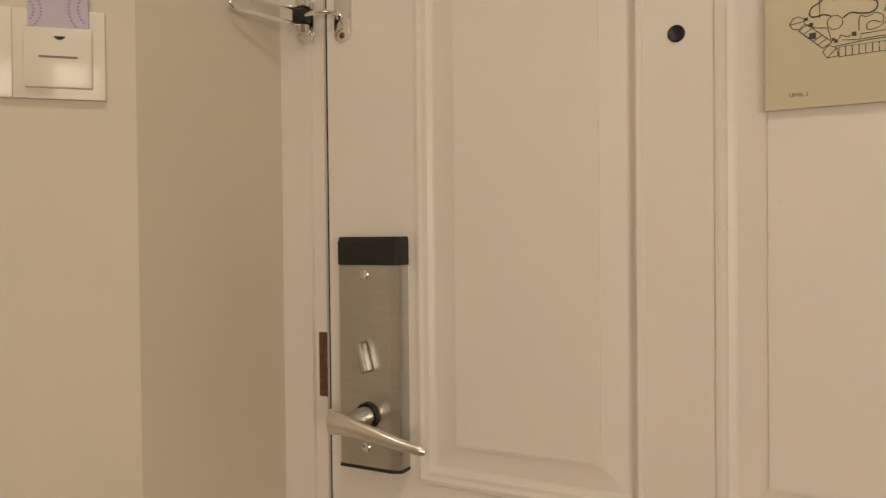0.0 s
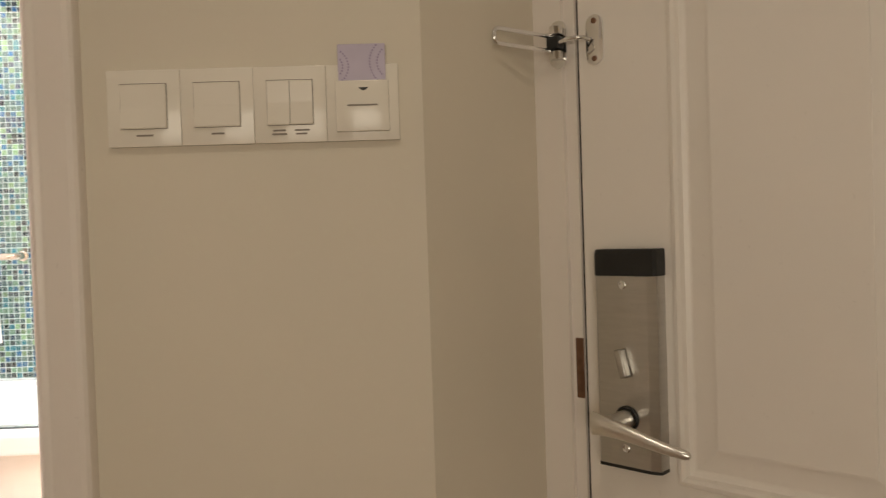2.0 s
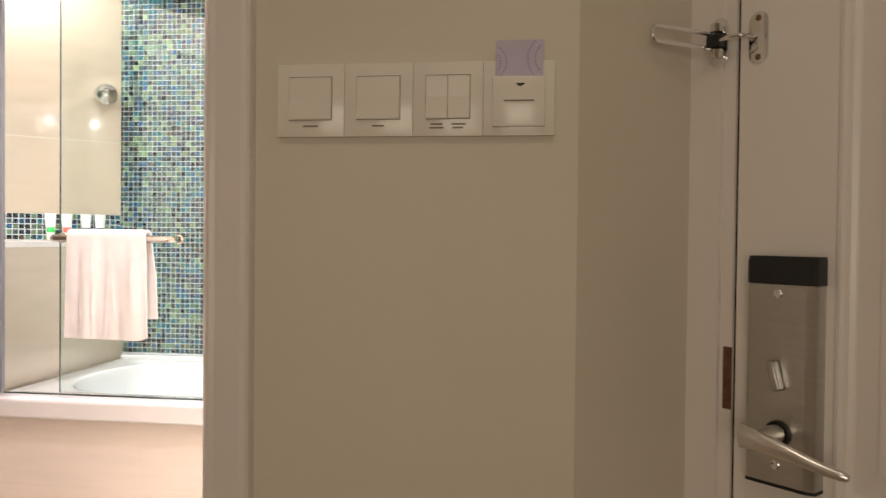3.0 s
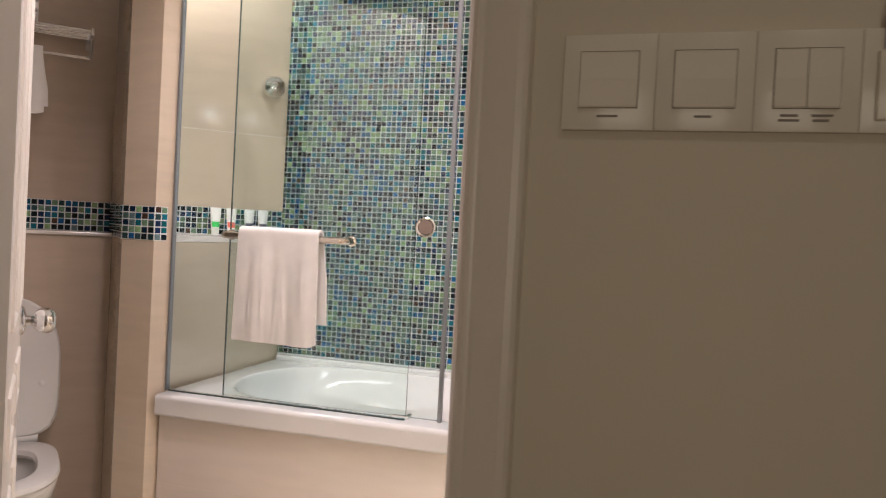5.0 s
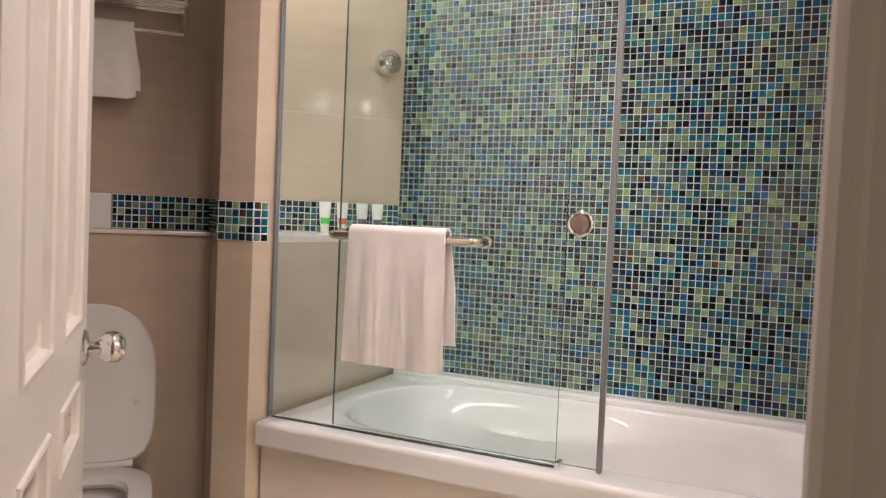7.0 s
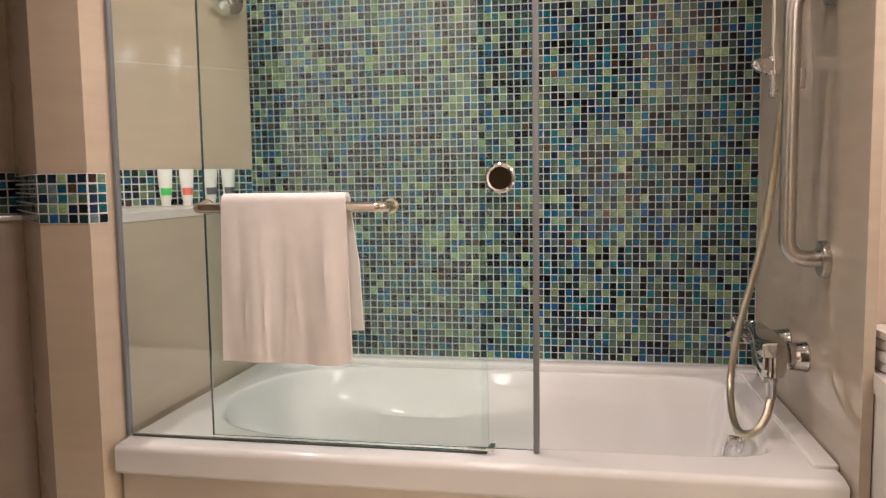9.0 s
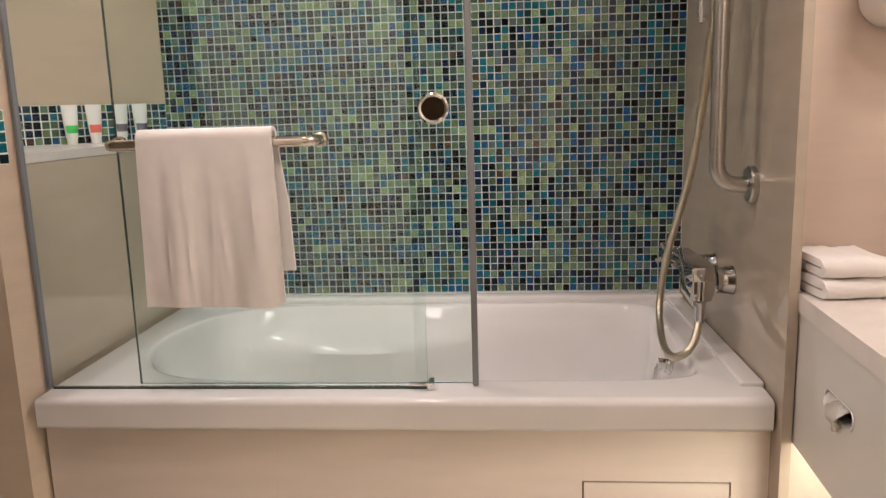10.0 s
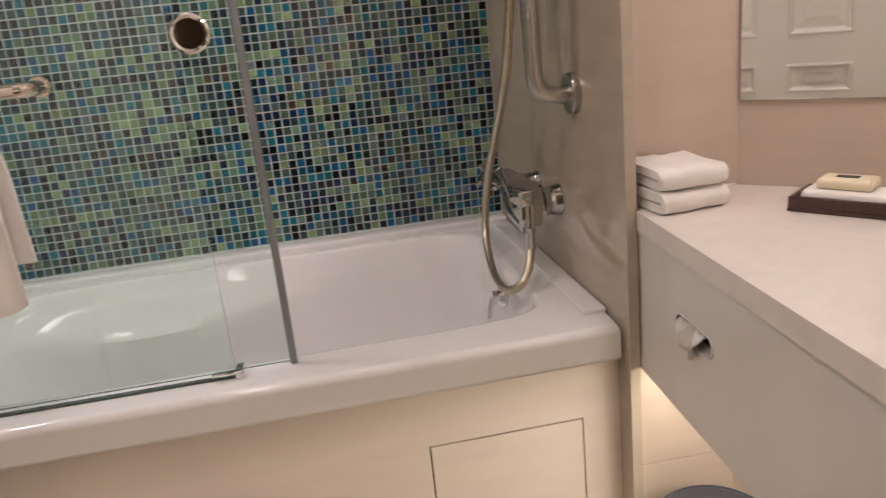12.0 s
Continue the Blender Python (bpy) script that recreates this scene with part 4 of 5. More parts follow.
mixer()
hose = thing("shower_hose", (WX - 0.07, 0.28, 0.72), "brass tinted metal shower hose looping below the bath mixer", "shower hose")
hx = WX - 0.074
line = [(hx - 0.002, 0.268, 0.712), (hx - 0.005, 0.262, 0.698), (hx - 0.016, 0.242, 0.674), (hx - 0.036, 0.226, 0.650), (hx - 0.056, 0.250, 0.632), (hx - 0.057, 0.330, 0.622),
        (hx - 0.051, 0.415, 0.636), (hx - 0.041, 0.486, 0.682), (hx - 0.032, 0.502, 0.745), (hx - 0.026, 0.482, 0.812), (hx - 0.014, 0.438, 0.905), (hx - 0.006, 0.385, 0.990),
        (hx, 0.330, 1.105), (hx + 0.002, 0.262, 1.277), (hx + 0.004, 0.228, 1.423), (hx + 0.008, 0.260, 1.60), (hx + 0.016, 0.36, 1.77), (hx + 0.018, 0.440, 1.84)]
part("hose", tube(bmesh.new(), curve(line, 8), 0.0086, 12), HOSE, hose, "", True)
head = thing("hand_shower", (WX - 0.07, 0.44, 1.84), "chrome hand shower hanging high on the rail", "hand shower")
part("handle", tube(bmesh.new(), [(hx + 0.012, 0.442, 1.845), (hx - 0.01, 0.40, 1.97)], 0.011, 14), CHROME, head, "", True)
part("rose", lathe(bmesh.new(), [(0.014, -0.01), (0.04, 0.01), (0.042, 0.018), (0.001, 0.019)], aim((hx - 0.015, 0.392, 1.99), (-0.6, -0.5, -0.6)), 24), CHROME, head, "", True)
dial = thing("wall_dial", (-0.067, 0.731, 1.682), "round chrome retractable clothes line case on the tiled wall", "clothes line")
part("case", lathe(bmesh.new(), [(0.036, -0.01), (0.043, 0.004), (0.044, 0.030), (0.038, 0.042), (0.022, 0.046), (0.019, 0.042), (0.012, 0.043), (0.009, 0.050), (0.001, 0.051)], aim((-0.0652, 0.7292, 1.684), (1, -1, 0)), 32), CHROME, dial, "", True)


# toiletry tubes on the shelf
def toiletry(x, y, mat, label, tilt):
    m = Matrix.Translation((x, y, NZ0 + 0.0115)) @ Matrix.Rotation(radians(tilt), 4, "Z")
    t = thing("toiletry_tube", m.translation, label, "toiletry tube", "toiletries on the shelf")
    bm = bmesh.new()
    loops = []
    for h, w, d in ((0.016, 0.0140, 0.0140), (0.03, 0.0155, 0.0140), (0.06, 0.0180, 0.0095), (0.088, 0.0200, 0.0034), (0.097, 0.0205, 0.0014), (0.1025, 0.0205, 0.0012)):
        loops.append([m @ Vector((d * math.cos(a), w * math.sin(a), h)) for a in np.linspace(0, 2 * math.pi, 18, endpoint=False)])
    rings(bm, loops)
    part("tube", bm, TUBEW, t, "", True)
    part("cap", lathe(bmesh.new(), [(0.0115, 0), (0.0125, 0.001), (0.0125, 0.0155), (0.0118, 0.0162)], m, 18), TUBEW, t, "", True)
    bm = bmesh.new()
    rings(bm, [[m @ Vector((d * 1.04 * math.cos(a), w * 1.03 * math.sin(a), h)) for a in np.linspace(-1.0, 1.0, 7)] for h, w, d in ((0.030, 0.0155, 0.0140), (0.050, 0.0172, 0.0110))], close_ends=False, wrap=False)
    part("label_patch", bm, mat, t)
    return t


toiletry(-0.184, 0.563, GREEN, "white toiletry tube with a green label", -45)
toiletry(-0.143, 0.605, CORAL, "white toiletry tube with a coral red label", -45)
toiletry(-0.095, 0.653, SLATE, "white toiletry tube with a slate grey label", -45)
toiletry(-0.058, 0.690, SLATE, "white toiletry tube with a dark grey label", -45)


# ---- toilet ----
def toilet():
    cx, wy = 0.0, 0.085
    place = NOOK @ Matrix.Translation((-0.328, -0.185, 0))
    t = thing("toilet", place @ Vector((cx, wy, 0)), "white ceramic toilet with its lid raised", "toilet")

    def ring(hw, y0, y1, z, p=2.4):
        out = []
        cy, b = (y0 + y1) / 2, (y1 - y0) / 2
        for k in range(40):
            a = 2 * math.pi * k / 40
            c, s = math.cos(a), math.sin(a)
            e = p if s < 0 else 4.0
            r = (abs(c) ** e + abs(s) ** e) ** (-1 / e)
            out.append(place @ Vector((cx + hw * r * c, cy + b * r * s, z)))
        return out

    bm = bmesh.new()
    rings(bm, [ring(0.12, -0.26, wy, 0.0), ring(0.125, -0.28, wy, 0.10), ring(0.15, -0.38, wy, 0.24), ring(0.178, -0.46, wy, 0.36), ring(0.184, -0.475, wy, 0.395), ring(0.180, -0.47, wy, 0.405),
               ring(0.135, -0.42, -0.06, 0.404), ring(0.125, -0.41, -0.07, 0.38), ring(0.115, -0.39, -0.08, 0.30), ring(0.09, -0.34, -0.11, 0.20), ring(0.05, -0.27, -0.16, 0.13)])
    part("bowl", bm, CERAM, t, "", True)
    bm = bmesh.new()
    rings(bm, [ring(0.183, -0.475, 0.02, 0.408), ring(0.187, -0.480, 0.022, 0.416), ring(0.184, -0.476, 0.020, 0.428), ring(0.168, -0.455, 0.008, 0.434), ring(0.128, -0.405, -0.075, 0.430), ring(0.122, -0.398, -0.085, 0.418), ring(0.126, -0.403, -0.08, 0.408)], close_ends=False)
    part("seat", bm, SEATM, t, "", True)
    # raised lid leaning on the wall
    lean = place @ Matrix.Translation((0, 0.020, 0.440)) @ Matrix.Rotation(radians(-8), 4, "X")
    out = []
    for k in range(48):
        a = 2 * math.pi * k / 48
        c, s = math.cos(a), math.sin(a)
        e = 2.5 if s > 0 else 5.0
        r = (abs(c) ** e + abs(s) ** e) ** (-1 / e)
        out.append((0.188 * r * c, 0.225 + 0.225 * r * s))
    bm = bmesh.new()
    rings(bm, [[lean @ Vector((cx + x * q, o, y * q + 0.225 * (1 - q))) for x, y in out] for q, o in ((0.97, -0.004), (1.0, 0.004), (1.0, 0.016), (0.98, 0.022), (0.6, 0.028))] , close_ends=True)
    part("lid", bm, SEATM, t, "raised white plastic lid", True)
    for s in (-0.10, 0.10):
        part("lid_buffer", lathe(bmesh.new(), [(0.009, 0), (0.009, 0.006), (0.006, 0.008)], lean @ aim((cx + s * 1.35, -0.003, 0.17), (0, -1, 0)), 12), SEATM, t, "", True)
    part("hinge_bar", tube(bmesh.new(), [place @ Vector((cx - 0.13, 0.028, 0.435)), place @ Vector((cx + 0.13, 0.028, 0.435))], 0.012, 12), SEATM, t, "", True)
    return t


toilet()

# towel rack above the toilet
rack = thing("towel_rack", nook(-0.5, 0.0, 1.74), "chrome hotel towel rack above the toilet", "towel rack")
RX0, RX1 = -0.80, -0.088
for y in (-0.020, -0.060, -0.100, -0.141):
    part("rod", tube(bmesh.new(), [nook(RX0, y, 1.75), nook(RX1, y, 1.75)], 0.006, 10), CHROME, rack, "", True)
part("hanging_rod", tube(bmesh.new(), [nook(RX0, -0.073, 1.675), nook(RX1 + 0.004, -0.073, 1.675)], 0.006, 10), CHROME, rack, "", True)
for x in (RX0, RX1):
    part("bracket", box(bmesh.new(), x - 0.005, x + 0.005, -0.148, -0.001, 1.737, 1.760, 0.002, m=NOOK), STEEL, rack, "", True)
    part("hook", tube(bmesh.new(), rounded([nook(x, -0.10, 1.74), nook(x, -0.085, 1.675), nook(x, -0.070, 1.675)], 0.006), 0.005, 10), STEEL, rack, "", True)
    part("flange", box(bmesh.new(), x - 0.012, x + 0.012, -0.006, -0.0005, 1.715, 1.768, 0.002, m=NOOK), STEEL, rack, "", True)
draped_towel("hand_towel", -0.54, -0.228, -0.073, 1.681, 0.008, 0.21, 0.18, "white hand towel hanging from the rack", seed=9, place=NOOK)
fold = thing("folded_towel", nook(-0.40, -0.07, 1.757), "white towel folded on the rack", "towel")
for k in range(3):
    part("fold", box(bmesh.new(), -0.56, -0.245, -0.150, -0.010, 1.7575 + 0.03 * k, 1.7865 + 0.03 * k, 0.013, 4, m=NOOK), CLOTH, fold, "", True)
block = thing("tissue_box", nook(-0.31, -0.05, 1.099), "pale box on the toilet ledge", "tissue box")
part("carton", box(bmesh.new(), -0.37, -0.275, -0.095, -0.008, 1.0985, 1.200, 0.004, m=NOOK), SEATM, block)

# ---- vanity ----
top_line = [(1.4315, 0.048), (1.643, 0.048), (2.20, -0.508), (1.83, -0.845), (1.66, -1.02), (1.368, -1.02), (1.393, -0.598), (1.430, 0.005)]
counter = thing("vanity_counter", (1.6, -0.3, 0.80), "white stone vanity counter", "countertop")
g = bmesh.new()
prism(g, top_line, 0.804, 0.836)
bmesh.ops.bevel(g, geom=[e for e in g.edges], offset=0.003, segments=2, profile=0.5, affect="EDGES")
part("slab", g, STONE, counter)
part("backsplash_bead", box(bmesh.new(), 1.4335, 1.640, 0.0445, 0.0478, 0.8362, 0.8390, 0.0006), GROUT, counter, "white sealant bead")
cab = thing("vanity_cabinet", (1.5, -0.3, 0.555), "white lacquered wall hung vanity cabinet with a tissue slot", "vanity cabinet")


def face_x(y):
    return 1.4297 + 0.0613 * y + 0.024


bm = bmesh.new()
prism(bm, [(face_x(0.030), 0.030), (1.60, 0.030), (1.60, -1.0), (face_x(-1.0), -1.0)], 0.564, 0.803)
part("body", bm, CABIN, cab)
va, vb = Vector((face_x(0.040), 0.040, 0)), Vector((face_x(-1.01), -1.01, 0))
vm = face_frame(va, (vb - va), (0, 0, 1))
sx, sz, sw, sh = 0.263, 0.707, 0.055, 0.0150
L = (vb - va).length
bm = bmesh.new()
for a in ((0, sx - sw - 0.01, 0.561, 0.802), (sx + sw + 0.01, L, 0.561, 0.802), (sx - sw - 0.01, sx + sw + 0.01, sz + sh + 0.006, 0.802), (sx - sw - 0.01, sx + sw + 0.01, 0.561, sz - sh - 0.006)):
    box(bm, *a, 0.003, 0.020, m=vm)
inner = [(sx + x, sz + y) for y, x in stadium(2 * sh, 2 * sw, 12)]
outer = []
for x, y in inner:
    dx, dy = x - sx, y - sz
    k = max(abs(dx) / (sw + 0.01), abs(dy) / (sh + 0.006))
    outer.append((sx + dx / k, sz + dy / k))
rings(bm, [[vm @ Vector((x, y, d)) for x, y in o] for o, d in ((outer, 0.020), (inner, 0.020), (inner, 0.003))], close_ends=False)
bmesh.ops.remove_doubles(bm, verts=bm.verts[:], dist=0.0003)
part("front_panel", bm, CABIN, cab, "white lacquered front")
part("slot_rim", rings(bmesh.new(), [[vm @ Vector((sx + (x - sx) * q, sz + (y - sz) * q, d)) for x, y in inner] for q, d in ((1.06, 0.0204), (1.04, 0.0222), (1.0, 0.0222), (0.985, 0.004))], close_ends=False), CABIN, cab, "", True)
# near-black plate gives the slot its inner shade by colour
part("slot_back_shade", box(bmesh.new(), sx - sw, sx + sw, sz - sh, sz + sh, 0.0032, 0.0040, m=vm), GAPSHADE, cab)
tis = thing("tissue", vm @ Vector((sx, sz, 0.02)), "white tissue pulled from the cabinet slot", "tissue")
bm = bmesh.new()
loops = []
for k in range(9):
    u = k / 8
    z = sz + 0.008 - 0.040 * u * u
    out = 0.006 + 0.020 * math.sin(u * 2.2)
    half = 0.040 * (1 - 0.40 * u)
    loops.append([vm @ Vector((sx - 0.014 + half * s + 0.004 * math.sin(7 * u + 5 * s), z + 0.006 * math.sin(4 * s + 3 * u), out + 0.007 * math.cos(6 * s + 2 * u))) for s in np.linspace(-1, 1, 13)])
ob = part("sheet", rings(bm, loops, close_ends=False, wrap=False), TISSUE, tis, "", True)
ob.modifiers.new("thick", "SOLIDIFY").thickness = 0.0012
led = thing("led_strip", (1.52, 0.02, 0.55), "warm glowing light strip under the vanity cabinet", "light strip")
part("strip", box(bmesh.new(), 1.54, 1.555, -0.90, 0.02, 0.553, 0.5625), LED, led)

# folded face cloths
def face_cloth(k, dz, w, d, rz):
    t = thing("face_cloth", (1.497, -0.018, dz), "white face cloth folded in two on the vanity counter", "face cloth", "face cloths on the counter")
    m = pose(1.497, -0.018, dz, 0, 0, rz)
    h, gap = 0.0345, 0.0008
    mid, th = h / 2, (h - gap) / 2
    line = []
    # one sheet folded at the front: lower layer, bend, upper layer, and back along the inside
    for y in np.linspace(d / 2, -d / 2 + mid, 9):
        line.append((y, 0.0, 1))
    for a in np.linspace(0, math.pi, 11)[1:-1]:
        line.append((-d / 2 + mid - mid * math.sin(a), mid - mid * math.cos(a), 1))
    for y in np.linspace(-d / 2 + mid, d / 2, 9):
        line.append((y, h, 1))
    line.append((d / 2 + 0.003, h - th * 0.5, 0))
    for y in np.linspace(d / 2, -d / 2 + mid, 9):
        line.append((y, mid + gap / 2, 0))
    line.append((-d / 2 + mid - 0.002, mid, 0))
    for y in np.linspace(-d / 2 + mid, d / 2, 9):
        line.append((y, mid - gap / 2, 0))
    line.append((d / 2 + 0.003, th * 0.5, 0))
    loops = []
    for v in np.linspace(-1, 1, 17):
        loop = []
        e = abs(v) ** 8
        for y, z, out in line:
            # plump ends: each layer thins towards its cut side
            layer = th / 2 if z < mid else h - th / 2
            zz = layer + (z - layer) * (1 - 0.20 * e)
            sag = 0.0016 * math.sin(4.2 * v + 2.2 * k + 18 * y) * (z / h) + 0.0010 * math.sin(11 * v + 40 * y) * (z / h)
            x = w / 2 * v + 0.0025 * math.sin(30 * y + k) * e * (1 if v < 0 else -1) - (0.003 if z > mid and v < 0 else 0) * e
            loop.append(m @ Vector((x, y + 0.0015 * math.sin(6 * v + k), max(0.0, zz + (sag if out else 0)))))
        loops.append(loop)
    part("cloth", rings(bmesh.new(), loops), CLOTH, t, "", True)


face_cloth(0, 0.8365, 0.106, 0.118, 8)
face_cloth(1, 0.8725, 0.107, 0.120, 4)

# soap tray
TR = face_frame((1.612, -0.137, 0.8365), (0.58, -0.81, 0), (0.81, 0.58, 0))
tray = thing("soap_tray", TR.translation, "dark wooden tray with white lining on the counter", "tray")
w, d, hh = 0.20, 0.085, 0.022
part("base", box(bmesh.new(), 0, w, 0, d, 0, 0.006, m=TR), WENGE, tray)
for a in ((0, w, 0, 0.008), (0, w, d - 0.008, d), (0, 0.008, 0.008, d - 0.008), (w - 0.008, w, 0.008, d - 0.008)):
    part("side", box(bmesh.new(), *a, 0.006, hh, 0.0015, m=TR), WENGE, tray)
cl = thing("tray_cloth", TR @ Vector((0.1, 0.04, 0.0065)), "small white cloth folded in the tray", "cloth")
part("cloth", box(bmesh.new(), 0.012, w - 0.012, 0.012, d - 0.012, 0.0065, 0.030, 0.008, 3, m=TR), CLOTH, cl, "", True)
sp = thing("soap_bar", TR @ Vector((0.08, 0.04, 0.03)), "wrapped cream soap bar with a dark seal", "soap")
part("wrap", box(bmesh.new(), 0.030, 0.105, 0.022, 0.068, 0.0302, 0.046, 0.006, 3, m=TR), SOAP, sp, "", True)
part("seal", box(bmesh.new(), 0.052, 0.082, 0.038, 0.052, 0.0458, 0.0466, m=TR), BLACK, sp, "dark seal")

# hair dryer on the tiled wall
def hair_dryer():
    t = thing("hair_dryer", (1.578, 0.048, 1.28), "white wall mounted hair dryer with a slotted grille", "hair dryer")
    cx, zb, zt = 1.578, 1.277, 1.520

    def outline(q, y):
        w = 0.056 * q
        low = [(cx + w * math.cos(a), zb + 0.056 + w * math.sin(a)) for a in np.linspace(math.pi, 2 * math.pi, 17)]
        top = [(cx + w * math.cos(a), zt - 0.030 + 0.030 * q * math.sin(a)) for a in np.linspace(0, math.pi, 13)]
        return [(x, y, z) for x, z in low + top]

    part("body", rings(bmesh.new(), [outline(0.96, 0.0475), outline(1.0, 0.040), outline(1.0, -0.020), outline(0.97, -0.034), outline(0.88, -0.044), outline(0.70, -0.048)]), CERAM, t, "", True)
    for k in range(6):
        z = zb + 0.018 + 0.0085 * k
        w = math.sqrt(0.056 ** 2 - (0.056 - (z - zb)) ** 2) * 0.66 if z < zb + 0.056 else 0.037
        part("grille_slot", box(bmesh.new(), cx - w, cx + w, -0.0487, -0.0465, z - 0.0013, z + 0.0013), SEAL, t)
    return t


hair_dryer()
clip = thing("wall_clip", (WX, 0.375, 1.37), "small metal clip on the tap end wall", "wall clip")
part("plate", box(bmesh.new(), WX - 0.016, WX - 0.0002, 0.366, 0.384, 1.350, 1.392, 0.002), NICKEL, clip, "", True)


# small unseen lamps over the vanity, placed from tile glints; pendant form assumed
def vanity_lamp(x, y, z):
    t = thing("pendant_lamp", (x, y, CEILING), "small unseen lamp over the vanity, its hanging opal form assumed", "pendant lamp", "lamps over the vanity")
    part("canopy", lathe(bmesh.new(), [(0.035, 0), (0.035, -0.012), (0.006, -0.018)], Matrix.Translation((x, y, CEILING - 0.0005)), 20), NICKEL, t, "", True)
    part("stem", tube(bmesh.new(), [(x, y, CEILING - 0.018), (x, y, z + 0.045)], 0.004, 8), NICKEL, t, "", True)
    part("socket", lathe(bmesh.new(), [(0.005, 0.052), (0.018, 0.046), (0.020, 0.024)], Matrix.Translation((x, y, z)), 20), NICKEL, t, "", True)
    part("bulb", lathe(bmesh.new(), [(0.014, 0.030), (0.025, 0.016), (0.029, 0.0), (0.024, -0.019), (0.012, -0.029), (0.001, -0.0315)], Matrix.Translation((x, y, z)), 20), BULB, t, "opal glass bulb, lit", True)


vanity_lamp(1.610, -0.675, 1.855)
vanity_lamp(1.677, -0.410, 1.835)

# waste bin
wb = thing("waste_bin", (1.535, -0.080, 0), "dark grey plastic waste bin under the vanity", "bin")
part("bucket", lathe(bmesh.new(), [(0.075, 0), (0.08, 0.01), (0.093, 0.266), (0.097, 0.268), (0.097, 0.278), (0.090, 0.279), (0.086, 0.266), (0.074, 0.02), (0.001, 0.018)], pose(1.535, -0.080, 0.0005), 36), BIN, wb, "", True)
part("bin_liner", lathe(bmesh.new(), [(0.0975, 0.264), (0.0985, 0.280), (0.092, 0.284), (0.089, 0.236)], pose(1.535, -0.080, 0.0005), 36), BIN, wb, "dark folded liner", True)

# ceiling lamps
for x, y in ((1.75, -2.2), (-0.215, 0.43), (0.55, 0.32), (1.08, 0.36), (0.60, -0.64)):
    t = thing("ceiling_downlight", (x, y, CEILING), "small round recessed ceiling downlight", "downlight", "ceiling downlights")
    part("rim", lathe(bmesh.new(), [(0.052, 0), (0.052, -0.004), (0.040, -0.006), (0.040, 0.0)], Matrix.Translation((x, y, CEILING - 0.0005)), 24), CEIL, t, "", True)

# ---- mosaic ----
PITCH, TS = 0.0203, 0.0175


def tile_mesh(name, mat, s=TS, d=0.0018, c=0.0005):
    h = s / 2
    v = [(-h, -h, 0), (h, -h, 0), (h, h, 0), (-h, h, 0), (-h + c, -h + c, d), (h - c, -h + c, d), (h - c, h - c, d), (-h + c, h - c, d)]
    f = [(4, 5, 6, 7), (0, 1, 5, 4), (1, 2, 6, 5), (2, 3, 7, 6), (3, 0, 4, 7)]
    me = bpy.data.meshes.new(name)
    me.from_pydata(v, [], f)
    me.materials.append(mat)
    return me, v, f


tile_kinds = [tile_mesh("mosaic_tile_" + n[0], mat) for n, mat in zip(TONES, MOSA)]
TV, TF = tile_kinds[0][1:]


def tone(rnd, i, j, shift):
    """Picks a tone; loose patches of the wall lean to green, others to blue and black."""
    g = 0.5 + shift + 0.9 * noise.noise(Vector((i * 0.19, j * 0.19, 3.7))) + 0.55 * noise.noise(Vector((i * 0.42, j * 0.42, 9.1)))
    g = max(0.0, min(1.0, g))
    w = [a + (b - a) * g for n, c, a, b in TONES]
    return rnd.choices(range(len(TONES)), w)[0]


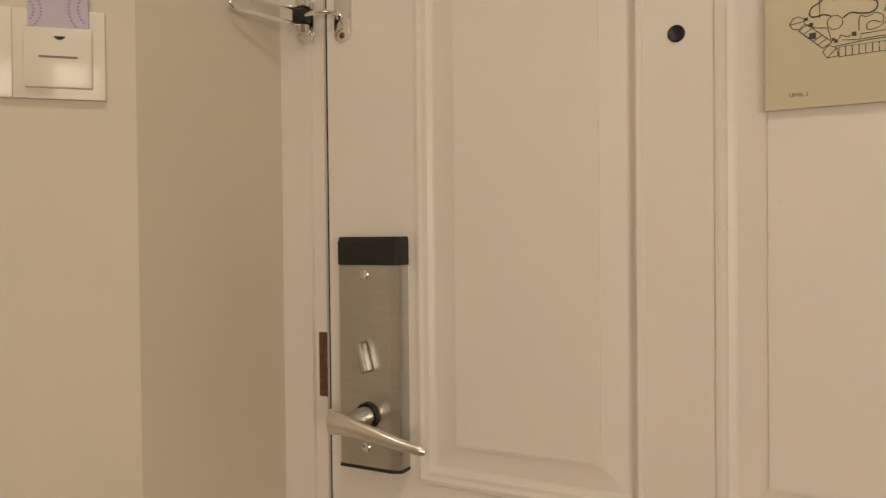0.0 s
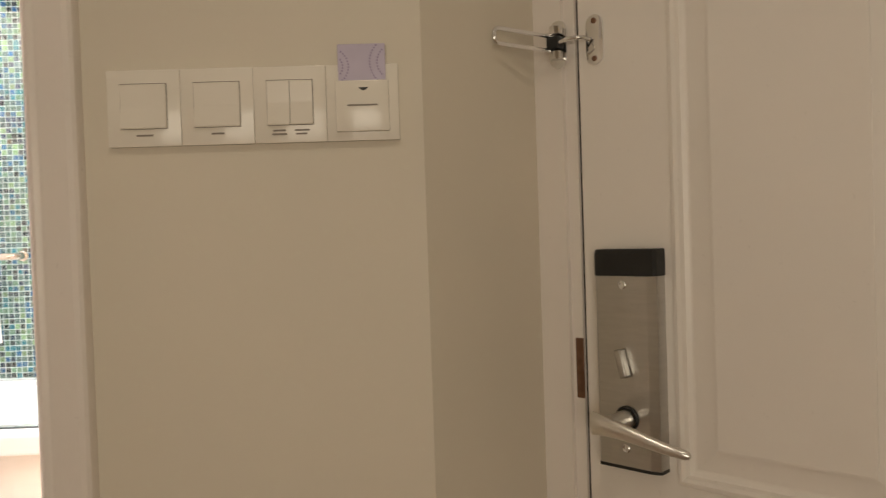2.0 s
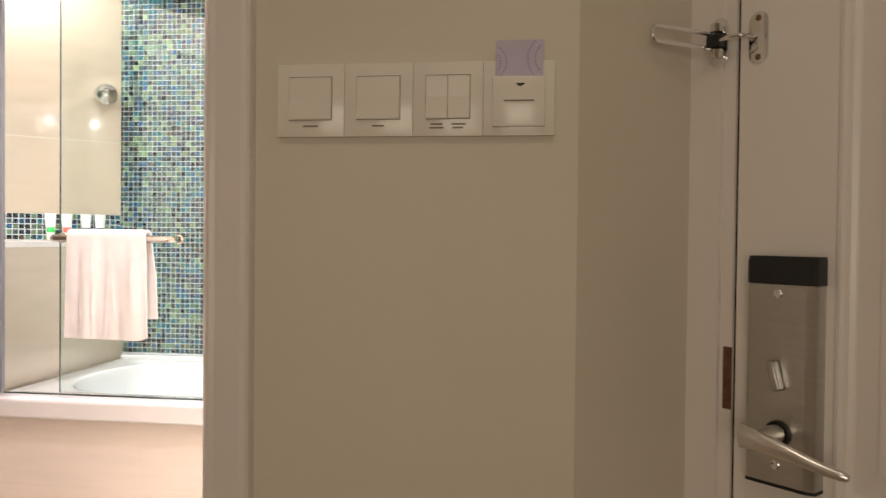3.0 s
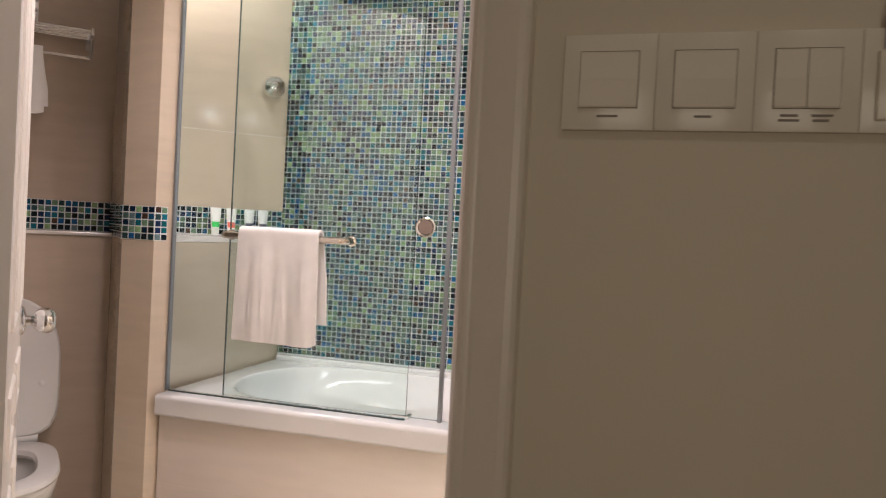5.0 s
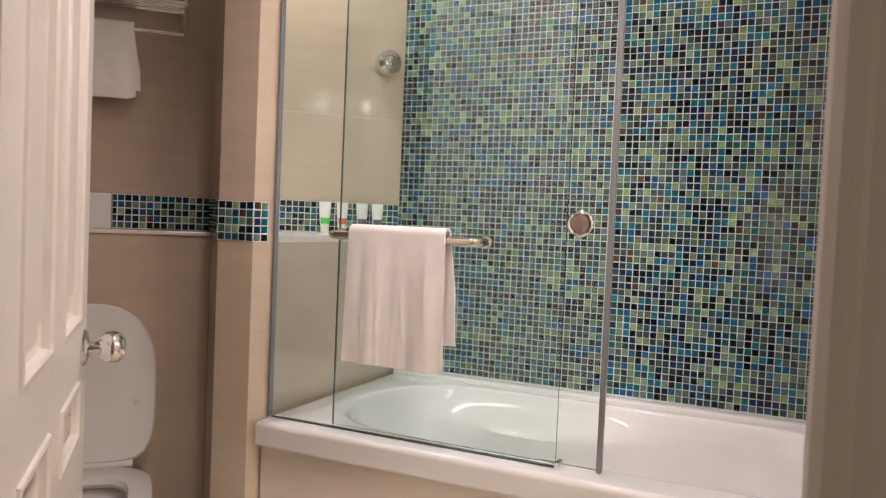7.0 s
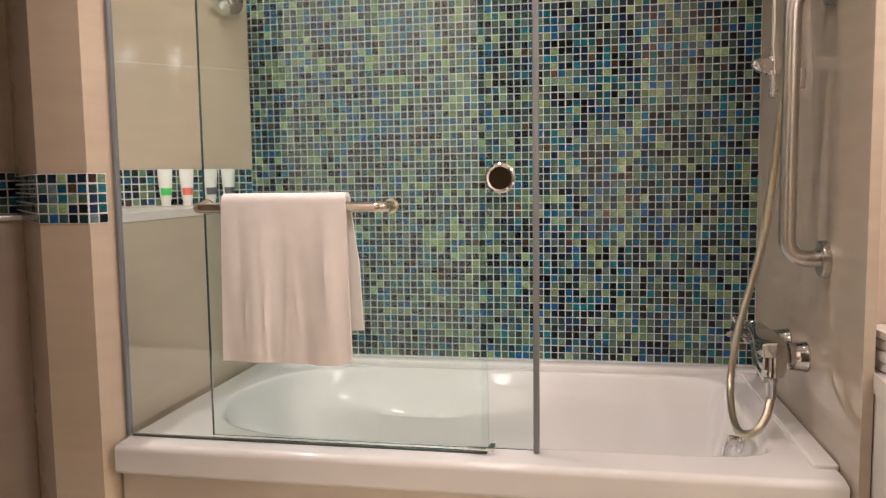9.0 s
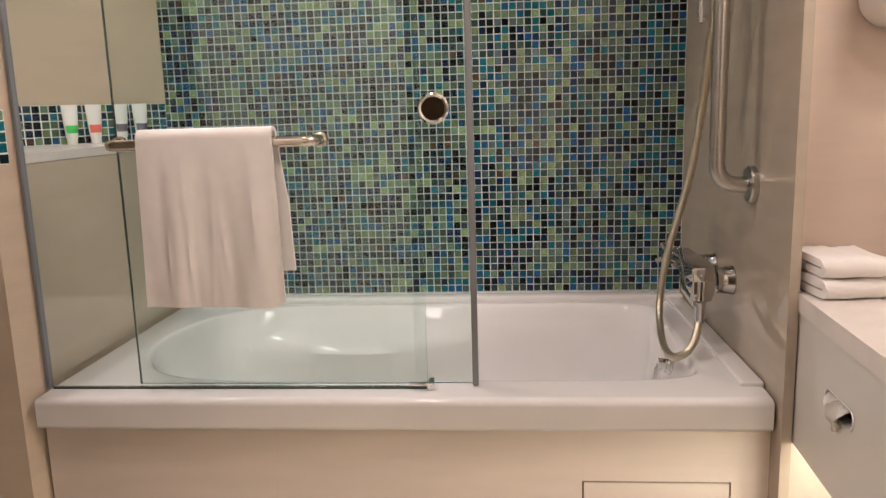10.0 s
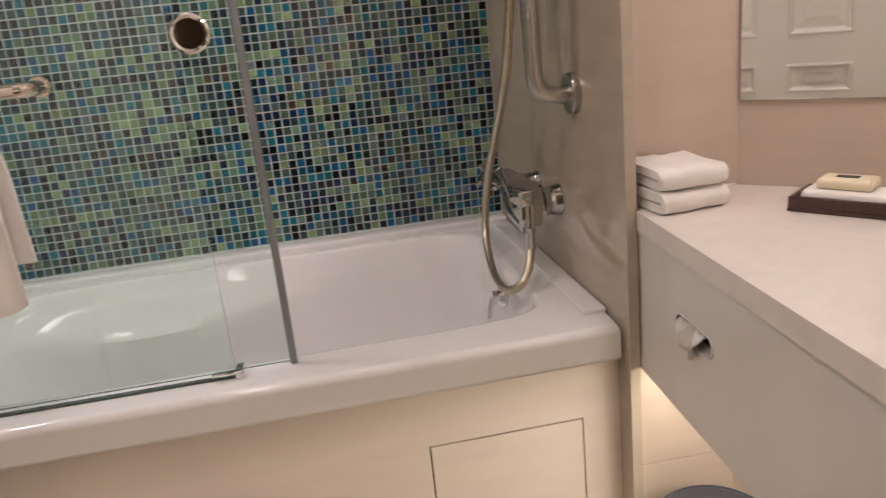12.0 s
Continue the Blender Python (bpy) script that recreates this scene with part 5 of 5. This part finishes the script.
def mosaic(parent, m, nx, nz, singles=None, name="mosaic_field"):
    """A field of tiles on the frame m; those in the singles window are pieces of their own."""
    rnd = random.Random(nx * 100 + nz)
    verts, faces, kinds = [], [], []
    for i in range(nx):
        for j in range(nz):
            jx, jz, ja = rnd.uniform(-0.0005, 0.0005), rnd.uniform(-0.0005, 0.0005), rnd.uniform(-0.02, 0.02)
            tm = m @ Matrix.Translation(((i + 0.5) * PITCH + jx, (j + 0.5) * PITCH + jz, rnd.uniform(-0.0003, 0.0003))) @ Matrix.Rotation(ja, 4, "Z") @ Matrix.Rotation(rnd.uniform(-0.012, 0.012), 4, "X") @ Matrix.Rotation(rnd.uniform(-0.012, 0.012), 4, "Y")
            k = tone(rnd, i, j, -0.35 if name == "mosaic_band" else 0.0)
            if singles and singles[0] <= i < singles[1] and singles[2] <= j < singles[3]:
                ob = new("mosaic_tile", tile_kinds[k][0])
                ob.parent = parent
                ob.matrix_basis = tm
            else:
                o = len(verts)
                verts += [tuple(tm @ Vector(p)) for p in TV]
                faces += [tuple(q + o for q in f) for f in TF]
                kinds += [k] * len(TF)
    me = bpy.data.meshes.new(name)
    me.from_pydata(verts, [], faces)
    for mat in MOSB:
        me.materials.append(mat)
    me.polygons.foreach_set("material_index", kinds)
    ob = new(name, me)
    ob.parent = parent
    tagged(ob, kind="stuff")
    if name == "mosaic_band":
        part("grout_bed", box(bmesh.new(), 0, nx * PITCH, 0, nz * PITCH, -0.004, 0.0004, m=m), GROUT, parent)


mosaic(wall_mosaic, face_frame((TX1 - 0.001 - 73 * PITCH, MY - 0.0008, 0.653), (1, 0, 0), (0, 0, 1)), 73, 85, (45, 62, 12, 29))
mosaic(wall_pier, face_frame(ALCOVE @ Vector((-24 * PITCH - 0.004, -0.0008, NZ0 + 0.0125)), (0.7071, 0.7071, 0), (0, 0, 1)), 24, 5, name="mosaic_band")
mosaic(wall_pier, face_frame((-0.1368, -0.0008, 1.089), (1, 0, 0), (0, 0, 1)) @ Matrix.Diagonal((1.105, 1, 1, 1)), 5, 5, (0, 5, 0, 5), name="mosaic_band")
mosaic(wall_pier, face_frame((-0.0240, -0.0002, 1.089), (0.023, 0.055, 0), (0, 0, 1)), 2, 5, (0, 2, 0, 5), name="mosaic_band")
mosaic(wall_pier, face_frame((PX - 0.0010 - PITCH * 20 * 0.7071, PITCH * 20 * 0.7071 - 0.001, 1.089), (0.7071, -0.7071, 0), (0, 0, 1)), 20, 5, name="mosaic_band")
mosaic(wall_toilet, face_frame(nook(-PITCH * 60, -0.0008, 1.099), (0.7071, 0.7071, 0), (0, 0, 1)), 60, 5, name="mosaic_band")
